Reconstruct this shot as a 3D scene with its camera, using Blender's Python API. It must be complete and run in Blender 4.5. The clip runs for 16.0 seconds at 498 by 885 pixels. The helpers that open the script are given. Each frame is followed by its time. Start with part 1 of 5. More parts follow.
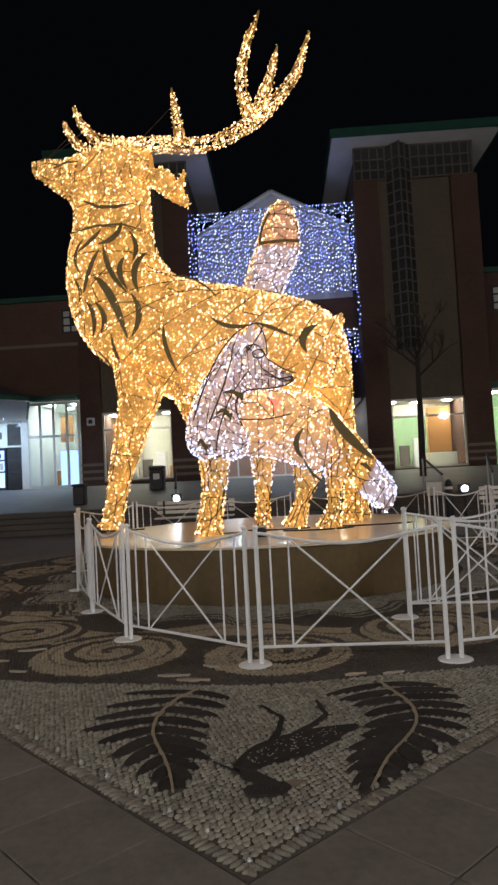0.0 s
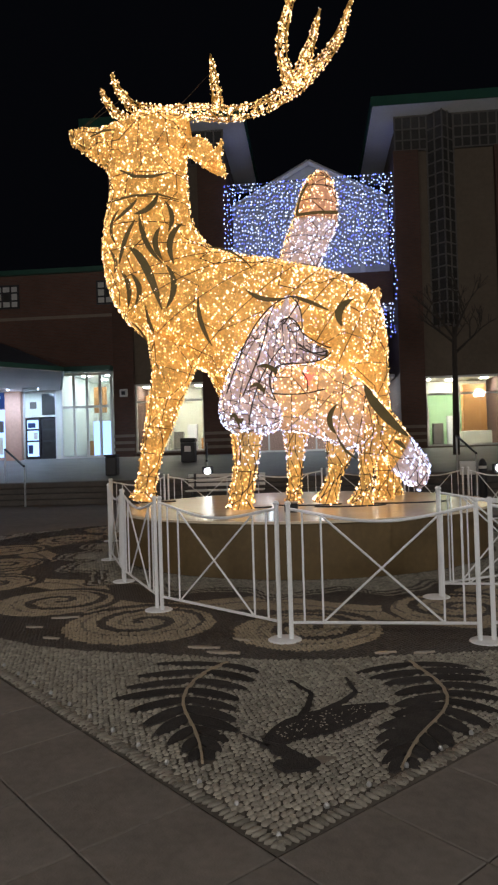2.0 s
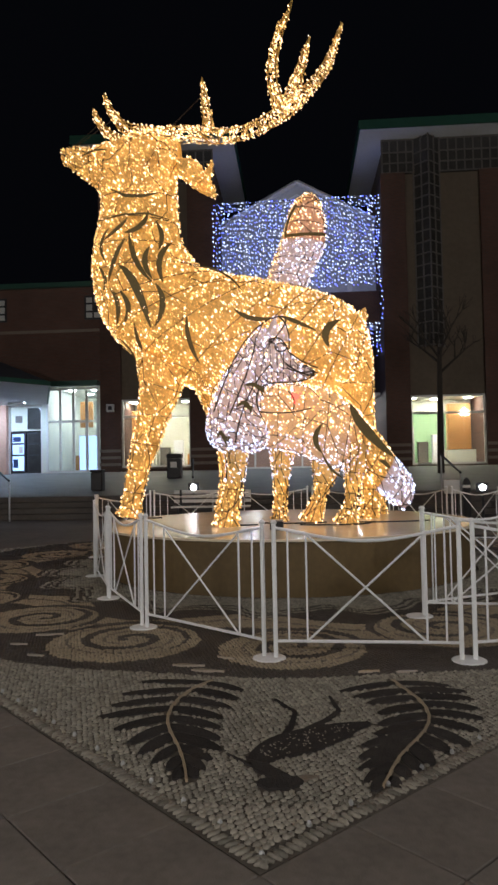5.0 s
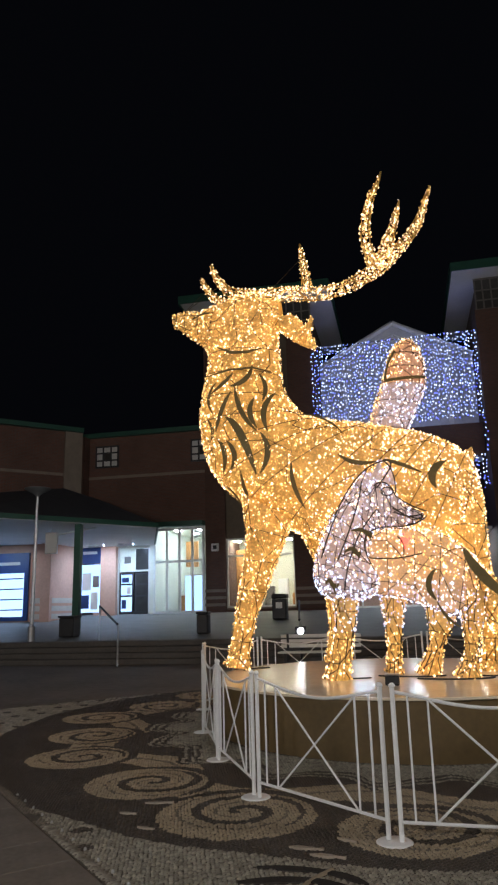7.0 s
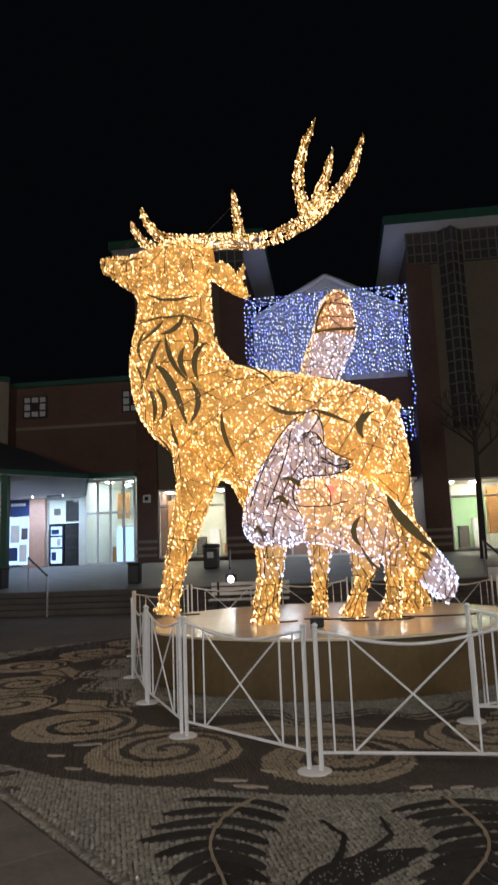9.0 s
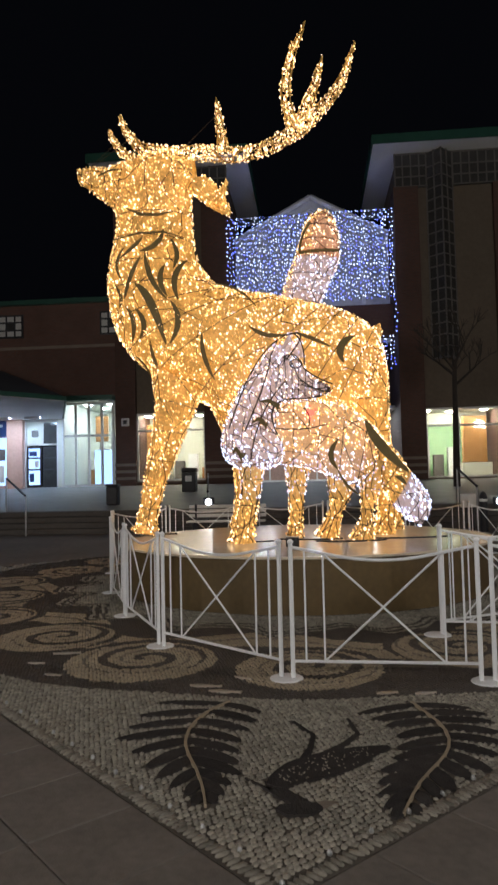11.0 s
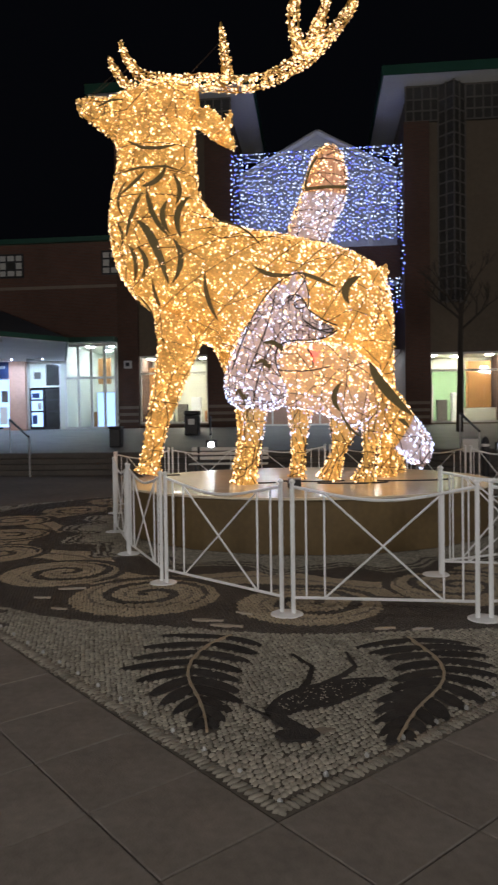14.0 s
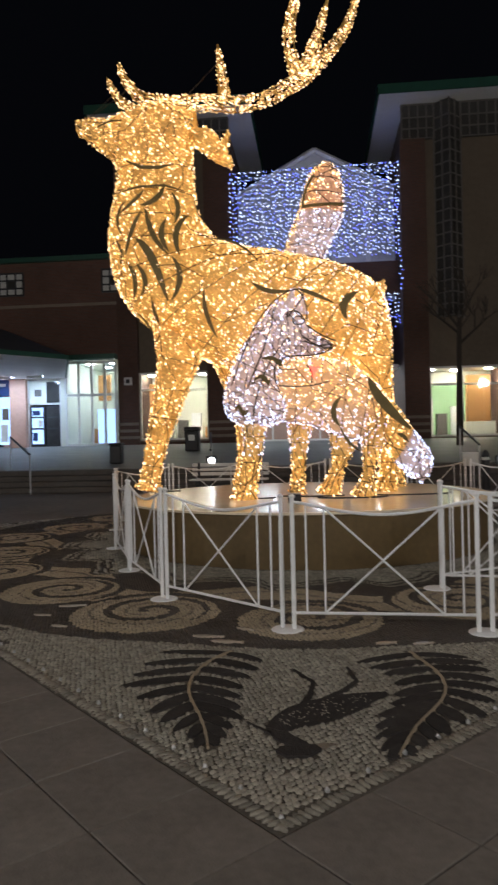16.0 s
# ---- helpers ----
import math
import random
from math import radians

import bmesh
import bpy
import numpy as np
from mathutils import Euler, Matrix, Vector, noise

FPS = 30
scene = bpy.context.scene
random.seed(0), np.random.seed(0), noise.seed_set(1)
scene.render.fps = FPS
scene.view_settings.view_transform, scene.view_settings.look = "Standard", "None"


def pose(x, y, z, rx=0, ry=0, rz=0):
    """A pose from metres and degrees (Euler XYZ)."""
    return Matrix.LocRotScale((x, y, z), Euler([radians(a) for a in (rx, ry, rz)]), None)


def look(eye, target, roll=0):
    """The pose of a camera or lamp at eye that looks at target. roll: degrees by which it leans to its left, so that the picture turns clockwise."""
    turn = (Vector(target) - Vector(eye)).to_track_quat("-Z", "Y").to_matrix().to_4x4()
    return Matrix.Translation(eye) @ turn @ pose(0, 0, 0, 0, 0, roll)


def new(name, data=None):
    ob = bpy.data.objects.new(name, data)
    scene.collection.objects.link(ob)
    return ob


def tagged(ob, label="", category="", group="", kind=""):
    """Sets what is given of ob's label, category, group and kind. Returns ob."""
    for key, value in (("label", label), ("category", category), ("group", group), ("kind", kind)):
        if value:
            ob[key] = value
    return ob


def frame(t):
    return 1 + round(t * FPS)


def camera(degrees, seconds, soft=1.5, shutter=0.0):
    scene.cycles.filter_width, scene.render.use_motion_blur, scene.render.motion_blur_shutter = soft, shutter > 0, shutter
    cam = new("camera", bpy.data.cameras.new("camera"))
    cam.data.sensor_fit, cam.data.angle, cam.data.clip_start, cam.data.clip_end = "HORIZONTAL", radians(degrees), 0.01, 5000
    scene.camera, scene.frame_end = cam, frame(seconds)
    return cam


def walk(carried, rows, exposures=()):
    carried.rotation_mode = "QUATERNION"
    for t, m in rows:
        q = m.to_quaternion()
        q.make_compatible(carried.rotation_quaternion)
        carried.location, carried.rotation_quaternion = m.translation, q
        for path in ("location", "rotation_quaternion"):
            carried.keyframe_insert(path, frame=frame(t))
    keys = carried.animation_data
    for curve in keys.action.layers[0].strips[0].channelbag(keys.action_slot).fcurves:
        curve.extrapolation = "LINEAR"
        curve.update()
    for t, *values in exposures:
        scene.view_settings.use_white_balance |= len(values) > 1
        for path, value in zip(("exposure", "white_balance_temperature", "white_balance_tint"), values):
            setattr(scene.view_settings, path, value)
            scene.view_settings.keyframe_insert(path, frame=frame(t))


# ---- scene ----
cam = camera(39.7, 16.0, soft=2.3, shutter=0.9)
PATH = [
    (0, (0.289, 0.063, 1.521), (0.198, 2.059, 1.619), -3.0),
    (0.5, (0.28, 0.065, 1.531), (0.159, 2.06, 1.596), -2.4),
    (1, (0.274, 0.08, 1.528), (0.118, 2.074, 1.573), -2.0),
    (1.5, (0.264, 0.098, 1.529), (0.078, 2.09, 1.557), -1.8),
    (2, (0.26, 0.101, 1.533), (0.077, 2.092, 1.559), -1.7),
    (2.5, (0.261, 0.09, 1.53), (0.108, 2.084, 1.555), -1.6),
    (3, (0.262, 0.09, 1.527), (0.134, 2.086, 1.543), -1.4),
    (3.2, (0.258, 0.12, 1.514), (0.156, 2.117, 1.535), -1.4),
    (5.3, (0.26, 0.028, 1.564), (0.095, 2.019, 1.663), -0.9),
    (5.5, (0.243, 0.028, 1.566), (0.041, 2.012, 1.712), -1.1),
    (6, (0.245, 0.029, 1.56), (-0.044, 1.99, 1.826), -1.4),
    (6.4, (0.214, 0.048, 1.639), (-0.158, 1.968, 2.017), -1.4),
    (6.5, (0.208, 0.049, 1.689), (-0.182, 1.967, 2.103), -1.4),
    (6.6, (0.21, 0.038, 1.7), (-0.199, 1.949, 2.136), -1.4),
    (7, (0.217, -0.029, 1.73), (-0.198, 1.873, 2.191), -1.5),
    (7.5, (0.228, -0.026, 1.727), (-0.171, 1.875, 2.204), -1.5),
    (8, (0.235, -0.022, 1.718), (-0.102, 1.9, 2.154), -1.8),
    (8.5, (0.253, -0.012, 1.697), (-0.017, 1.933, 2.077), -2.0),
    (9, (0.253, -0.009, 1.684), (0.02, 1.951, 2.004), -2.2),
    (11.5, (0.245, 0.02, 1.602), (0.079, 2.013, 1.661), -1.1),
    (12, (0.249, 0.021, 1.589), (0.098, 2.015, 1.601), -1.1),
    (12.5, (0.252, 0.042, 1.568), (0.102, 2.037, 1.54), -1.3),
    (13, (0.26, 0.029, 1.572), (0.121, 2.024, 1.509), -1.5),
    (13.5, (0.251, 0.017, 1.585), (0.088, 2.01, 1.531), -1.3),
    (14, (0.245, 0.024, 1.579), (0.052, 2.014, 1.526), -0.8),
    (14.5, (0.243, 0.017, 1.583), (-0.035, 1.998, 1.577), -0.6),
    (14.9, (0.246, 0.017, 1.582), (-0.022, 1.997, 1.594), -0.5),
    (15, (0.246, 0.017, 1.582), (-0.039, 1.997, 1.608), -0.5),
    (15.1, (0.246, 0.018, 1.581), (-0.042, 1.998, 1.613), -0.55),
    (15.5, (0.247, 0.022, 1.577), (-0.017, 2.005, 1.594), -0.8),
    (16, (0.258, 0.003, 1.578), (0.064, 1.993, 1.57), -1.3),
]
walk(cam, [(t, look(eye, target, roll)) for t, eye, target, roll in PATH])

# ---------------------------------------------------------------- world and light
world = bpy.data.worlds.new("night_sky")
scene.world = world
world.use_nodes = True
world.node_tree.nodes["Background"].inputs[0].default_value = (0.35, 0.4, 0.6, 1)
world.node_tree.nodes["Background"].inputs[1].default_value = 0.004
# the square's street lamps, which stand behind the camera: x, y, height, watts
LAMPS = [(-7.0, -9.0, 6.0, 2700.0), (6.0, -10.0, 6.0, 2700.0), (-15.0, -4.0, 6.0, 2700.0), (16.0, 4.0, 6.0, 2700.0)]
for x, y, z, watts in LAMPS:
    lamp = bpy.data.lights.new("street_lamp_light", "POINT")
    lamp.energy, lamp.color, lamp.shadow_soft_size = watts, (1.0, 0.95, 0.91), 0.45
    new("street_lamp_light", lamp).location = (x, y, z + 0.32)
GOLD_GLOW, WHITE_GLOW, BLUE_GLOW = 2.1, 2.6, 3.4


# ---------------------------------------------------------------- materials
def shader(name, base, rough=0.6, metal=0.0, spread=0.15, scale=6.0, bump=0.0, bump_scale=60.0, spec=0.5, random_by=None, vary=0.25, thin=0.0):
    """A Principled surface whose colour varies at two scales, with fine relief."""
    m = bpy.data.materials.new(name)
    m.use_nodes = True
    n, l = m.node_tree.nodes, m.node_tree.links
    p = n["Principled BSDF"]
    p.inputs["Roughness"].default_value, p.inputs["Metallic"].default_value = rough, metal
    p.inputs["Specular IOR Level"].default_value = spec
    co = n.new("ShaderNodeTexCoord")
    big, small = n.new("ShaderNodeTexNoise"), n.new("ShaderNodeTexNoise")
    big.inputs["Scale"].default_value, small.inputs["Scale"].default_value = scale, scale * 9
    big.inputs["Detail"].default_value = small.inputs["Detail"].default_value = 4
    add = n.new("ShaderNodeMath")
    add.operation = "ADD"
    l.new(co.outputs["Object"], big.inputs["Vector"]), l.new(co.outputs["Object"], small.inputs["Vector"])
    l.new(big.outputs["Fac"], add.inputs[0]), l.new(small.outputs["Fac"], add.inputs[1])
    ramp = n.new("ShaderNodeMapRange")
    ramp.inputs["From Min"].default_value, ramp.inputs["From Max"].default_value = 0.6, 1.4
    ramp.inputs["To Min"].default_value, ramp.inputs["To Max"].default_value = 1 - spread, 1 + spread
    l.new(add.outputs[0], ramp.inputs["Value"])
    value = ramp.outputs["Result"]
    if random_by:
        if random_by == "island":
            src = n.new("ShaderNodeNewGeometry").outputs["Random Per Island"]
        else:
            src = n.new("ShaderNodeObjectInfo").outputs["Random"]
        r = n.new("ShaderNodeMapRange")
        r.inputs["To Min"].default_value, r.inputs["To Max"].default_value = 1 - vary, 1 + vary
        l.new(src, r.inputs["Value"])
        mul = n.new("ShaderNodeMath")
        mul.operation = "MULTIPLY"
        l.new(value, mul.inputs[0]), l.new(r.outputs["Result"], mul.inputs[1])
        value = mul.outputs[0]
    hsv = n.new("ShaderNodeHueSaturation")
    hsv.inputs["Color"].default_value = (*base, 1)
    l.new(value, hsv.inputs["Value"])
    l.new(hsv.outputs["Color"], p.inputs["Base Color"])
    if bump:
        t = n.new("ShaderNodeTexNoise")
        t.inputs["Scale"].default_value, t.inputs["Detail"].default_value = bump_scale, 3
        l.new(co.outputs["Object"], t.inputs["Vector"])
        b = n.new("ShaderNodeBump")
        b.inputs["Strength"].default_value, b.inputs["Distance"].default_value = bump, 0.01
        l.new(t.outputs["Fac"], b.inputs["Height"]), l.new(b.outputs["Normal"], p.inputs["Normal"])
    if thin:
        # thin cloth: part of the light from the added bulbs inside comes through it
        tr, mix = n.new("ShaderNodeBsdfTranslucent"), n.new("ShaderNodeMixShader")
        mix.inputs[0].default_value = thin
        l.new(hsv.outputs["Color"], tr.inputs["Color"])
        l.new(p.outputs[0], mix.inputs[1]), l.new(tr.outputs[0], mix.inputs[2])
        l.new(mix.outputs[0], n["Material Output"].inputs["Surface"])
    return m


def glow(name, colour, strength):
    m = bpy.data.materials.new(name)
    m.use_nodes = True
    n, l = m.node_tree.nodes, m.node_tree.links
    n.remove(n["Principled BSDF"])
    e = n.new("ShaderNodeEmission")
    e.inputs["Color"].default_value, e.inputs["Strength"].default_value = (*colour, 1), strength
    l.new(e.outputs[0], n["Material Output"].inputs["Surface"])
    return m


def brick_shader(name, one, two, mortar):
    m = bpy.data.materials.new(name)
    m.use_nodes = True
    n, l = m.node_tree.nodes, m.node_tree.links
    p = n["Principled BSDF"]
    p.inputs["Roughness"].default_value = 0.85
    co, mp = n.new("ShaderNodeTexCoord"), n.new("ShaderNodeMapping")
    mp.inputs["Rotation"].default_value = (math.pi / 2, 0, 0)
    t = n.new("ShaderNodeTexBrick")
    for key, c in (("Color1", one), ("Color2", two), ("Mortar", mortar)):
        t.inputs[key].default_value = (*c, 1)
    t.inputs["Scale"].default_value, t.inputs["Brick Width"].default_value, t.inputs["Row Height"].default_value = 1.0, 0.225, 0.075
    t.inputs["Mortar Size"].default_value = 0.01
    l.new(co.outputs["Object"], mp.inputs["Vector"]), l.new(mp.outputs["Vector"], t.inputs["Vector"])
    no = n.new("ShaderNodeTexNoise")
    no.inputs["Scale"].default_value = 0.7
    l.new(co.outputs["Object"], no.inputs["Vector"])
    mx = n.new("ShaderNodeMix")
    mx.data_type, mx.blend_type = "RGBA", "MULTIPLY"
    mx.inputs["Factor"].default_value = 0.45
    l.new(t.outputs["Color"], mx.inputs["A"]), l.new(no.outputs["Fac"], mx.inputs["B"])
    l.new(mx.outputs["Result"], p.inputs["Base Color"])
    b = n.new("ShaderNodeBump")
    b.inputs["Strength"].default_value, b.inputs["Distance"].default_value = 0.4, 0.01
    l.new(t.outputs["Fac"], b.inputs["Height"])
    b.invert = True
    l.new(b.outputs["Normal"], p.inputs["Normal"])
    return m


def glass_shader(name, tint=(0.95, 0.98, 1.0)):
    m = bpy.data.materials.new(name)
    m.use_nodes = True
    n, l = m.node_tree.nodes, m.node_tree.links
    n.remove(n["Principled BSDF"])
    clear, gloss, mix, f = n.new("ShaderNodeBsdfTransparent"), n.new("ShaderNodeBsdfGlossy"), n.new("ShaderNodeMixShader"), n.new("ShaderNodeFresnel")
    clear.inputs[0].default_value = (*tint, 1)
    gloss.inputs["Roughness"].default_value = 0.02
    l.new(f.outputs[0], mix.inputs[0]), l.new(clear.outputs[0], mix.inputs[1]), l.new(gloss.outputs[0], mix.inputs[2])
    l.new(mix.outputs[0], n["Material Output"].inputs["Surface"])
    return m


M_PAVING = shader("concrete_paving", (0.17, 0.148, 0.128), 0.8, spread=0.25, scale=2.5, bump=0.35, bump_scale=90, random_by="object", vary=0.08)
M_GROUND = shader("dark_asphalt", (0.17, 0.14, 0.112), 0.85, spread=0.3, scale=0.6, bump=0.3)
M_GROUT = shader("mosaic_mortar", (0.1, 0.086, 0.07), 0.9, spread=0.3, scale=5, bump=0.4)
M_PEB_LIGHT = shader("light_pebble", (0.26, 0.24, 0.195), 0.45, spread=0.3, scale=3, random_by="island", vary=0.32)
M_PEB_TAN = shader("tan_pebble", (0.32, 0.26, 0.18), 0.6, spread=0.2, scale=3, random_by="island", vary=0.12)
M_PEB_DARK = shader("dark_pebble", (0.052, 0.043, 0.036), 0.5, spread=0.3, scale=3, random_by="island", vary=0.15)
M_STONE_DARK = shader("dark_stone_inlay", (0.042, 0.038, 0.036), 0.85, spec=0.15, spread=0.35, scale=12, bump=0.8, bump_scale=70, random_by="object", vary=0.2)
M_RIM = shader("pale_rim_stone", (0.21, 0.19, 0.155), 0.45, spread=0.25, scale=8, random_by="object", vary=0.4)
M_FISH = shader("polished_pale_stone", (0.4, 0.35, 0.29), 0.2, spread=0.2, scale=9)
M_PEB_MID = shader("grey_pebble", (0.15, 0.125, 0.1), 0.55, spread=0.25, scale=3, random_by="island", vary=0.15)
M_WHITE_STEEL = shader("white_painted_steel", (0.88, 0.89, 0.9), 0.4, spread=0.06, scale=12, bump=0.1, bump_scale=150)
M_PLINTH_SIDE = shader("gold_plinth_panel", (0.13, 0.085, 0.032), 0.55, spread=0.2, scale=1.5, bump=0.1)
M_PLINTH_TOP = shader("glossy_plinth_top", (0.86, 0.76, 0.58), 0.2, spread=0.1, scale=2, bump=0.04, bump_scale=14, spec=0.9)
M_BRICK = brick_shader("red_brick", (0.2, 0.09, 0.062), (0.16, 0.07, 0.05), (0.15, 0.13, 0.11))
M_BRICK_DARK = brick_shader("brown_brick", (0.16, 0.075, 0.052), (0.125, 0.058, 0.042), (0.11, 0.085, 0.07))
M_RENDER = shader("tan_render_panel", (0.14, 0.11, 0.08), 0.85, spread=0.15, scale=0.6, bump=0.2)
M_STONE = shader("pale_stone_band", (0.5, 0.46, 0.4), 0.8, spread=0.15, scale=2, bump=0.2)
M_LATTICE = shader("grey_lattice_bar", (0.13, 0.12, 0.11), 0.6, spread=0.15, scale=3)
M_RENDER_PALE = shader("pale_render_wall", (0.68, 0.7, 0.72), 0.8, spread=0.15, scale=0.8, bump=0.1)
M_COURSE = shader("weathered_stone_course", (0.24, 0.2, 0.16), 0.85, spread=0.2, scale=2, bump=0.2)
M_PINK = shader("salmon_render_wall", (0.55, 0.33, 0.25), 0.85, spread=0.12, scale=1, bump=0.2)
M_SOFFIT = shader("white_soffit", (0.84, 0.86, 0.87), 0.7, spread=0.08, scale=0.8)
M_GREEN = shader("dark_green_fascia", (0.02, 0.085, 0.06), 0.45, spread=0.15, scale=2)
M_SLATE = shader("slate_roof", (0.05, 0.05, 0.055), 0.75, spread=0.3, scale=2, bump=0.4, bump_scale=20)
M_FRAME = shader("white_window_frame", (0.75, 0.75, 0.72), 0.45, spread=0.05, scale=4)
M_DARK_FRAME = shader("dark_metal", (0.03, 0.03, 0.035), 0.45, spread=0.2, scale=5)
M_STEEL = shader("galvanised_steel", (0.45, 0.46, 0.47), 0.4, 0.8, spread=0.15, scale=8)
M_GLASS = glass_shader("window_glass")
M_GLASS_BLOCK = shader("dark_glass", (0.06, 0.058, 0.055), 0.12, spread=0.3, scale=3)
M_WINDOW_PALE = shader("pale_glazed_panel", (0.62, 0.62, 0.6), 0.35, spread=0.12, scale=3)
M_ROOM = shader("pale_interior_wall", (0.75, 0.76, 0.66), 0.8, spread=0.08, scale=1)
M_ROOM_GREEN = shader("pale_green_wall", (0.45, 0.68, 0.42), 0.8, spread=0.08, scale=1)
M_WOOD = shader("orange_wood_door", (0.5, 0.24, 0.08), 0.45, spread=0.25, scale=1.2)
M_BLUE = shader("deep_blue_panel", (0.02, 0.05, 0.16), 0.4, spread=0.15, scale=3)
M_BARK = shader("dark_bark", (0.05, 0.04, 0.032), 0.9, spread=0.3, scale=6, bump=0.6)
M_PLASTIC = shader("black_plastic", (0.02, 0.02, 0.022), 0.5, spread=0.2, scale=6)
M_TERRACE = shader("pale_terrace_paving", (0.15, 0.142, 0.135), 0.6, spread=0.25, scale=1.2, bump=0.2)
M_STEP = shader("stone_step", (0.09, 0.08, 0.072), 0.8, spread=0.25, scale=1.5, bump=0.3)
M_SKIN = shader("gold_mesh_cloth", (0.85, 0.62, 0.24), 0.6, spread=0.45, scale=3, bump=0.5, bump_scale=45, thin=0.45)
M_SKIN_PALE = shader("pale_mesh_cloth", (0.8, 0.68, 0.63), 0.6, spread=0.3, scale=5, bump=0.5, bump_scale=45, thin=0.45)
M_SKIN_PEACH = shader("peach_mesh_cloth", (0.86, 0.66, 0.42), 0.6, spread=0.3, scale=5, bump=0.5, bump_scale=45, thin=0.45)
M_SKIN_SALMON = shader("salmon_mesh_cloth", (0.86, 0.6, 0.45), 0.6, spread=0.15, scale=5, bump=0.4, thin=0.45)
M_SKIN_OLIVE = shader("olive_cloth_stroke", (0.17, 0.125, 0.045), 0.7, spread=0.2, scale=8)
M_GILT = shader("gilded_frame_bar", (0.6, 0.38, 0.1), 0.4, 0.4, spread=0.2, scale=10)
M_WIRE = shader("dark_frame_wire", (0.06, 0.045, 0.03), 0.5, spread=0.2, scale=10)
M_BULB = glow("warm_gold_bulb", (1.0, 0.6, 0.21), GOLD_GLOW)
M_BULB_AMBER = glow("dim_amber_bulb", (1.0, 0.55, 0.17), GOLD_GLOW * 0.5)
M_BULB_LILAC = glow("dim_lilac_bulb", (0.72, 0.62, 0.85), WHITE_GLOW * 0.42)
M_BULB_HOT = glow("warm_white_bulb", (1.0, 0.67, 0.38), GOLD_GLOW * 1.7)
M_BULB_COLD = glow("cold_white_bulb", (0.62, 0.7, 1.0), WHITE_GLOW)
M_BULB_PINK = glow("soft_white_bulb", (1.0, 0.74, 0.62), WHITE_GLOW)
M_BULB_BLUE = glow("blue_white_bulb", (0.24, 0.34, 1.0), BLUE_GLOW)
M_BULB_ICE = glow("ice_white_bulb", (0.55, 0.66, 1.0), BLUE_GLOW)
M_BULB_DEEP = glow("deep_blue_bulb", (0.12, 0.16, 1.0), BLUE_GLOW)
M_BULB_RED = glow("red_bulb", (1.0, 0.12, 0.08), WHITE_GLOW)
M_TUBE = glow("ceiling_light_tube", (1.0, 0.95, 0.78), 165.0)
M_FILL_COLD = glow("cold_fill_panel", (0.5, 0.7, 1.0), 120.0)
M_TUBE_DAY = glow("daylight_tube", (0.8, 0.9, 1.0), 115.0)
M_SCREEN = glow("blue_shop_glow", (0.38, 0.6, 1.0), 2.1)
M_FLOOD = glow("floodlight_lens", (0.9, 0.95, 1.0), 60.0)


# ---------------------------------------------------------------- mesh helpers
def mesh_object(name, verts, faces, mats, slots=None, smooth=False):
    me = bpy.data.meshes.new(name)
    me.from_pydata(verts, [], faces)
    for m in mats if isinstance(mats, (list, tuple)) else [mats]:
        me.materials.append(m)
    if slots is not None:
        me.polygons.foreach_set("material_index", slots)
    if smooth:
        me.polygons.foreach_set("use_smooth", [True] * len(me.polygons))
    me.update()
    return new(name, me)


def part(name, bm, material, parent=None, label="", smooth=False):
    me = bpy.data.meshes.new(name)
    bm.to_mesh(me)
    bm.free()
    for m in material if isinstance(material, (list, tuple)) else [material]:
        me.materials.append(m)
    if smooth:
        me.polygons.foreach_set("use_smooth", [True] * len(me.polygons))
    ob = new(name, me)
    if parent:
        ob.parent = parent
    if label:
        tagged(ob, label)
    return ob


def empty(name, x=0, y=0, z=0, rz=0):
    ob = new(name)
    ob.matrix_basis = pose(x, y, z, 0, 0, rz)
    return ob


def add_box(bm, x0, x1, y0, y1, z0, z1, bevel=0.0):
    g = bmesh.ops.create_cube(bm, size=1.0, matrix=Matrix.Translation(((x0 + x1) / 2, (y0 + y1) / 2, (z0 + z1) / 2)) @ Matrix.Diagonal((x1 - x0, y1 - y0, z1 - z0, 1)))
    if bevel:
        edges = list({e for v in g["verts"] for e in v.link_edges})
        bmesh.ops.bevel(bm, geom=edges, offset=bevel, segments=1, affect="EDGES")
    return bm


def box(x0, x1, y0, y1, z0, z1, bevel=0.0):
    return add_box(bmesh.new(), x0, x1, y0, y1, z0, z1, bevel)


def add_rod(bm, a, b, r, sides=8, r2=None):
    a, b = Vector(a), Vector(b)
    d = b - a
    m = Matrix.Translation((a + b) / 2) @ d.to_track_quat("Z", "Y").to_matrix().to_4x4()
    bmesh.ops.create_cone(bm, cap_ends=True, segments=sides, radius1=r, radius2=r if r2 is None else r2, depth=d.length, matrix=m)
    return bm


def rod(a, b, r, sides=8, r2=None):
    return add_rod(bmesh.new(), a, b, r, sides, r2)


def prism(points, z0, z1):
    """A solid from a plan outline."""
    bm = bmesh.new()
    lo, hi = [bm.verts.new((*p, z0)) for p in points], [bm.verts.new((*p, z1)) for p in points]
    bm.faces.new(lo[::-1]), bm.faces.new(hi)
    for i in range(len(points)):
        j = (i + 1) % len(points)
        bm.faces.new((lo[i], lo[j], hi[j], hi[i]))
    bmesh.ops.recalc_face_normals(bm, faces=bm.faces)
    return bm


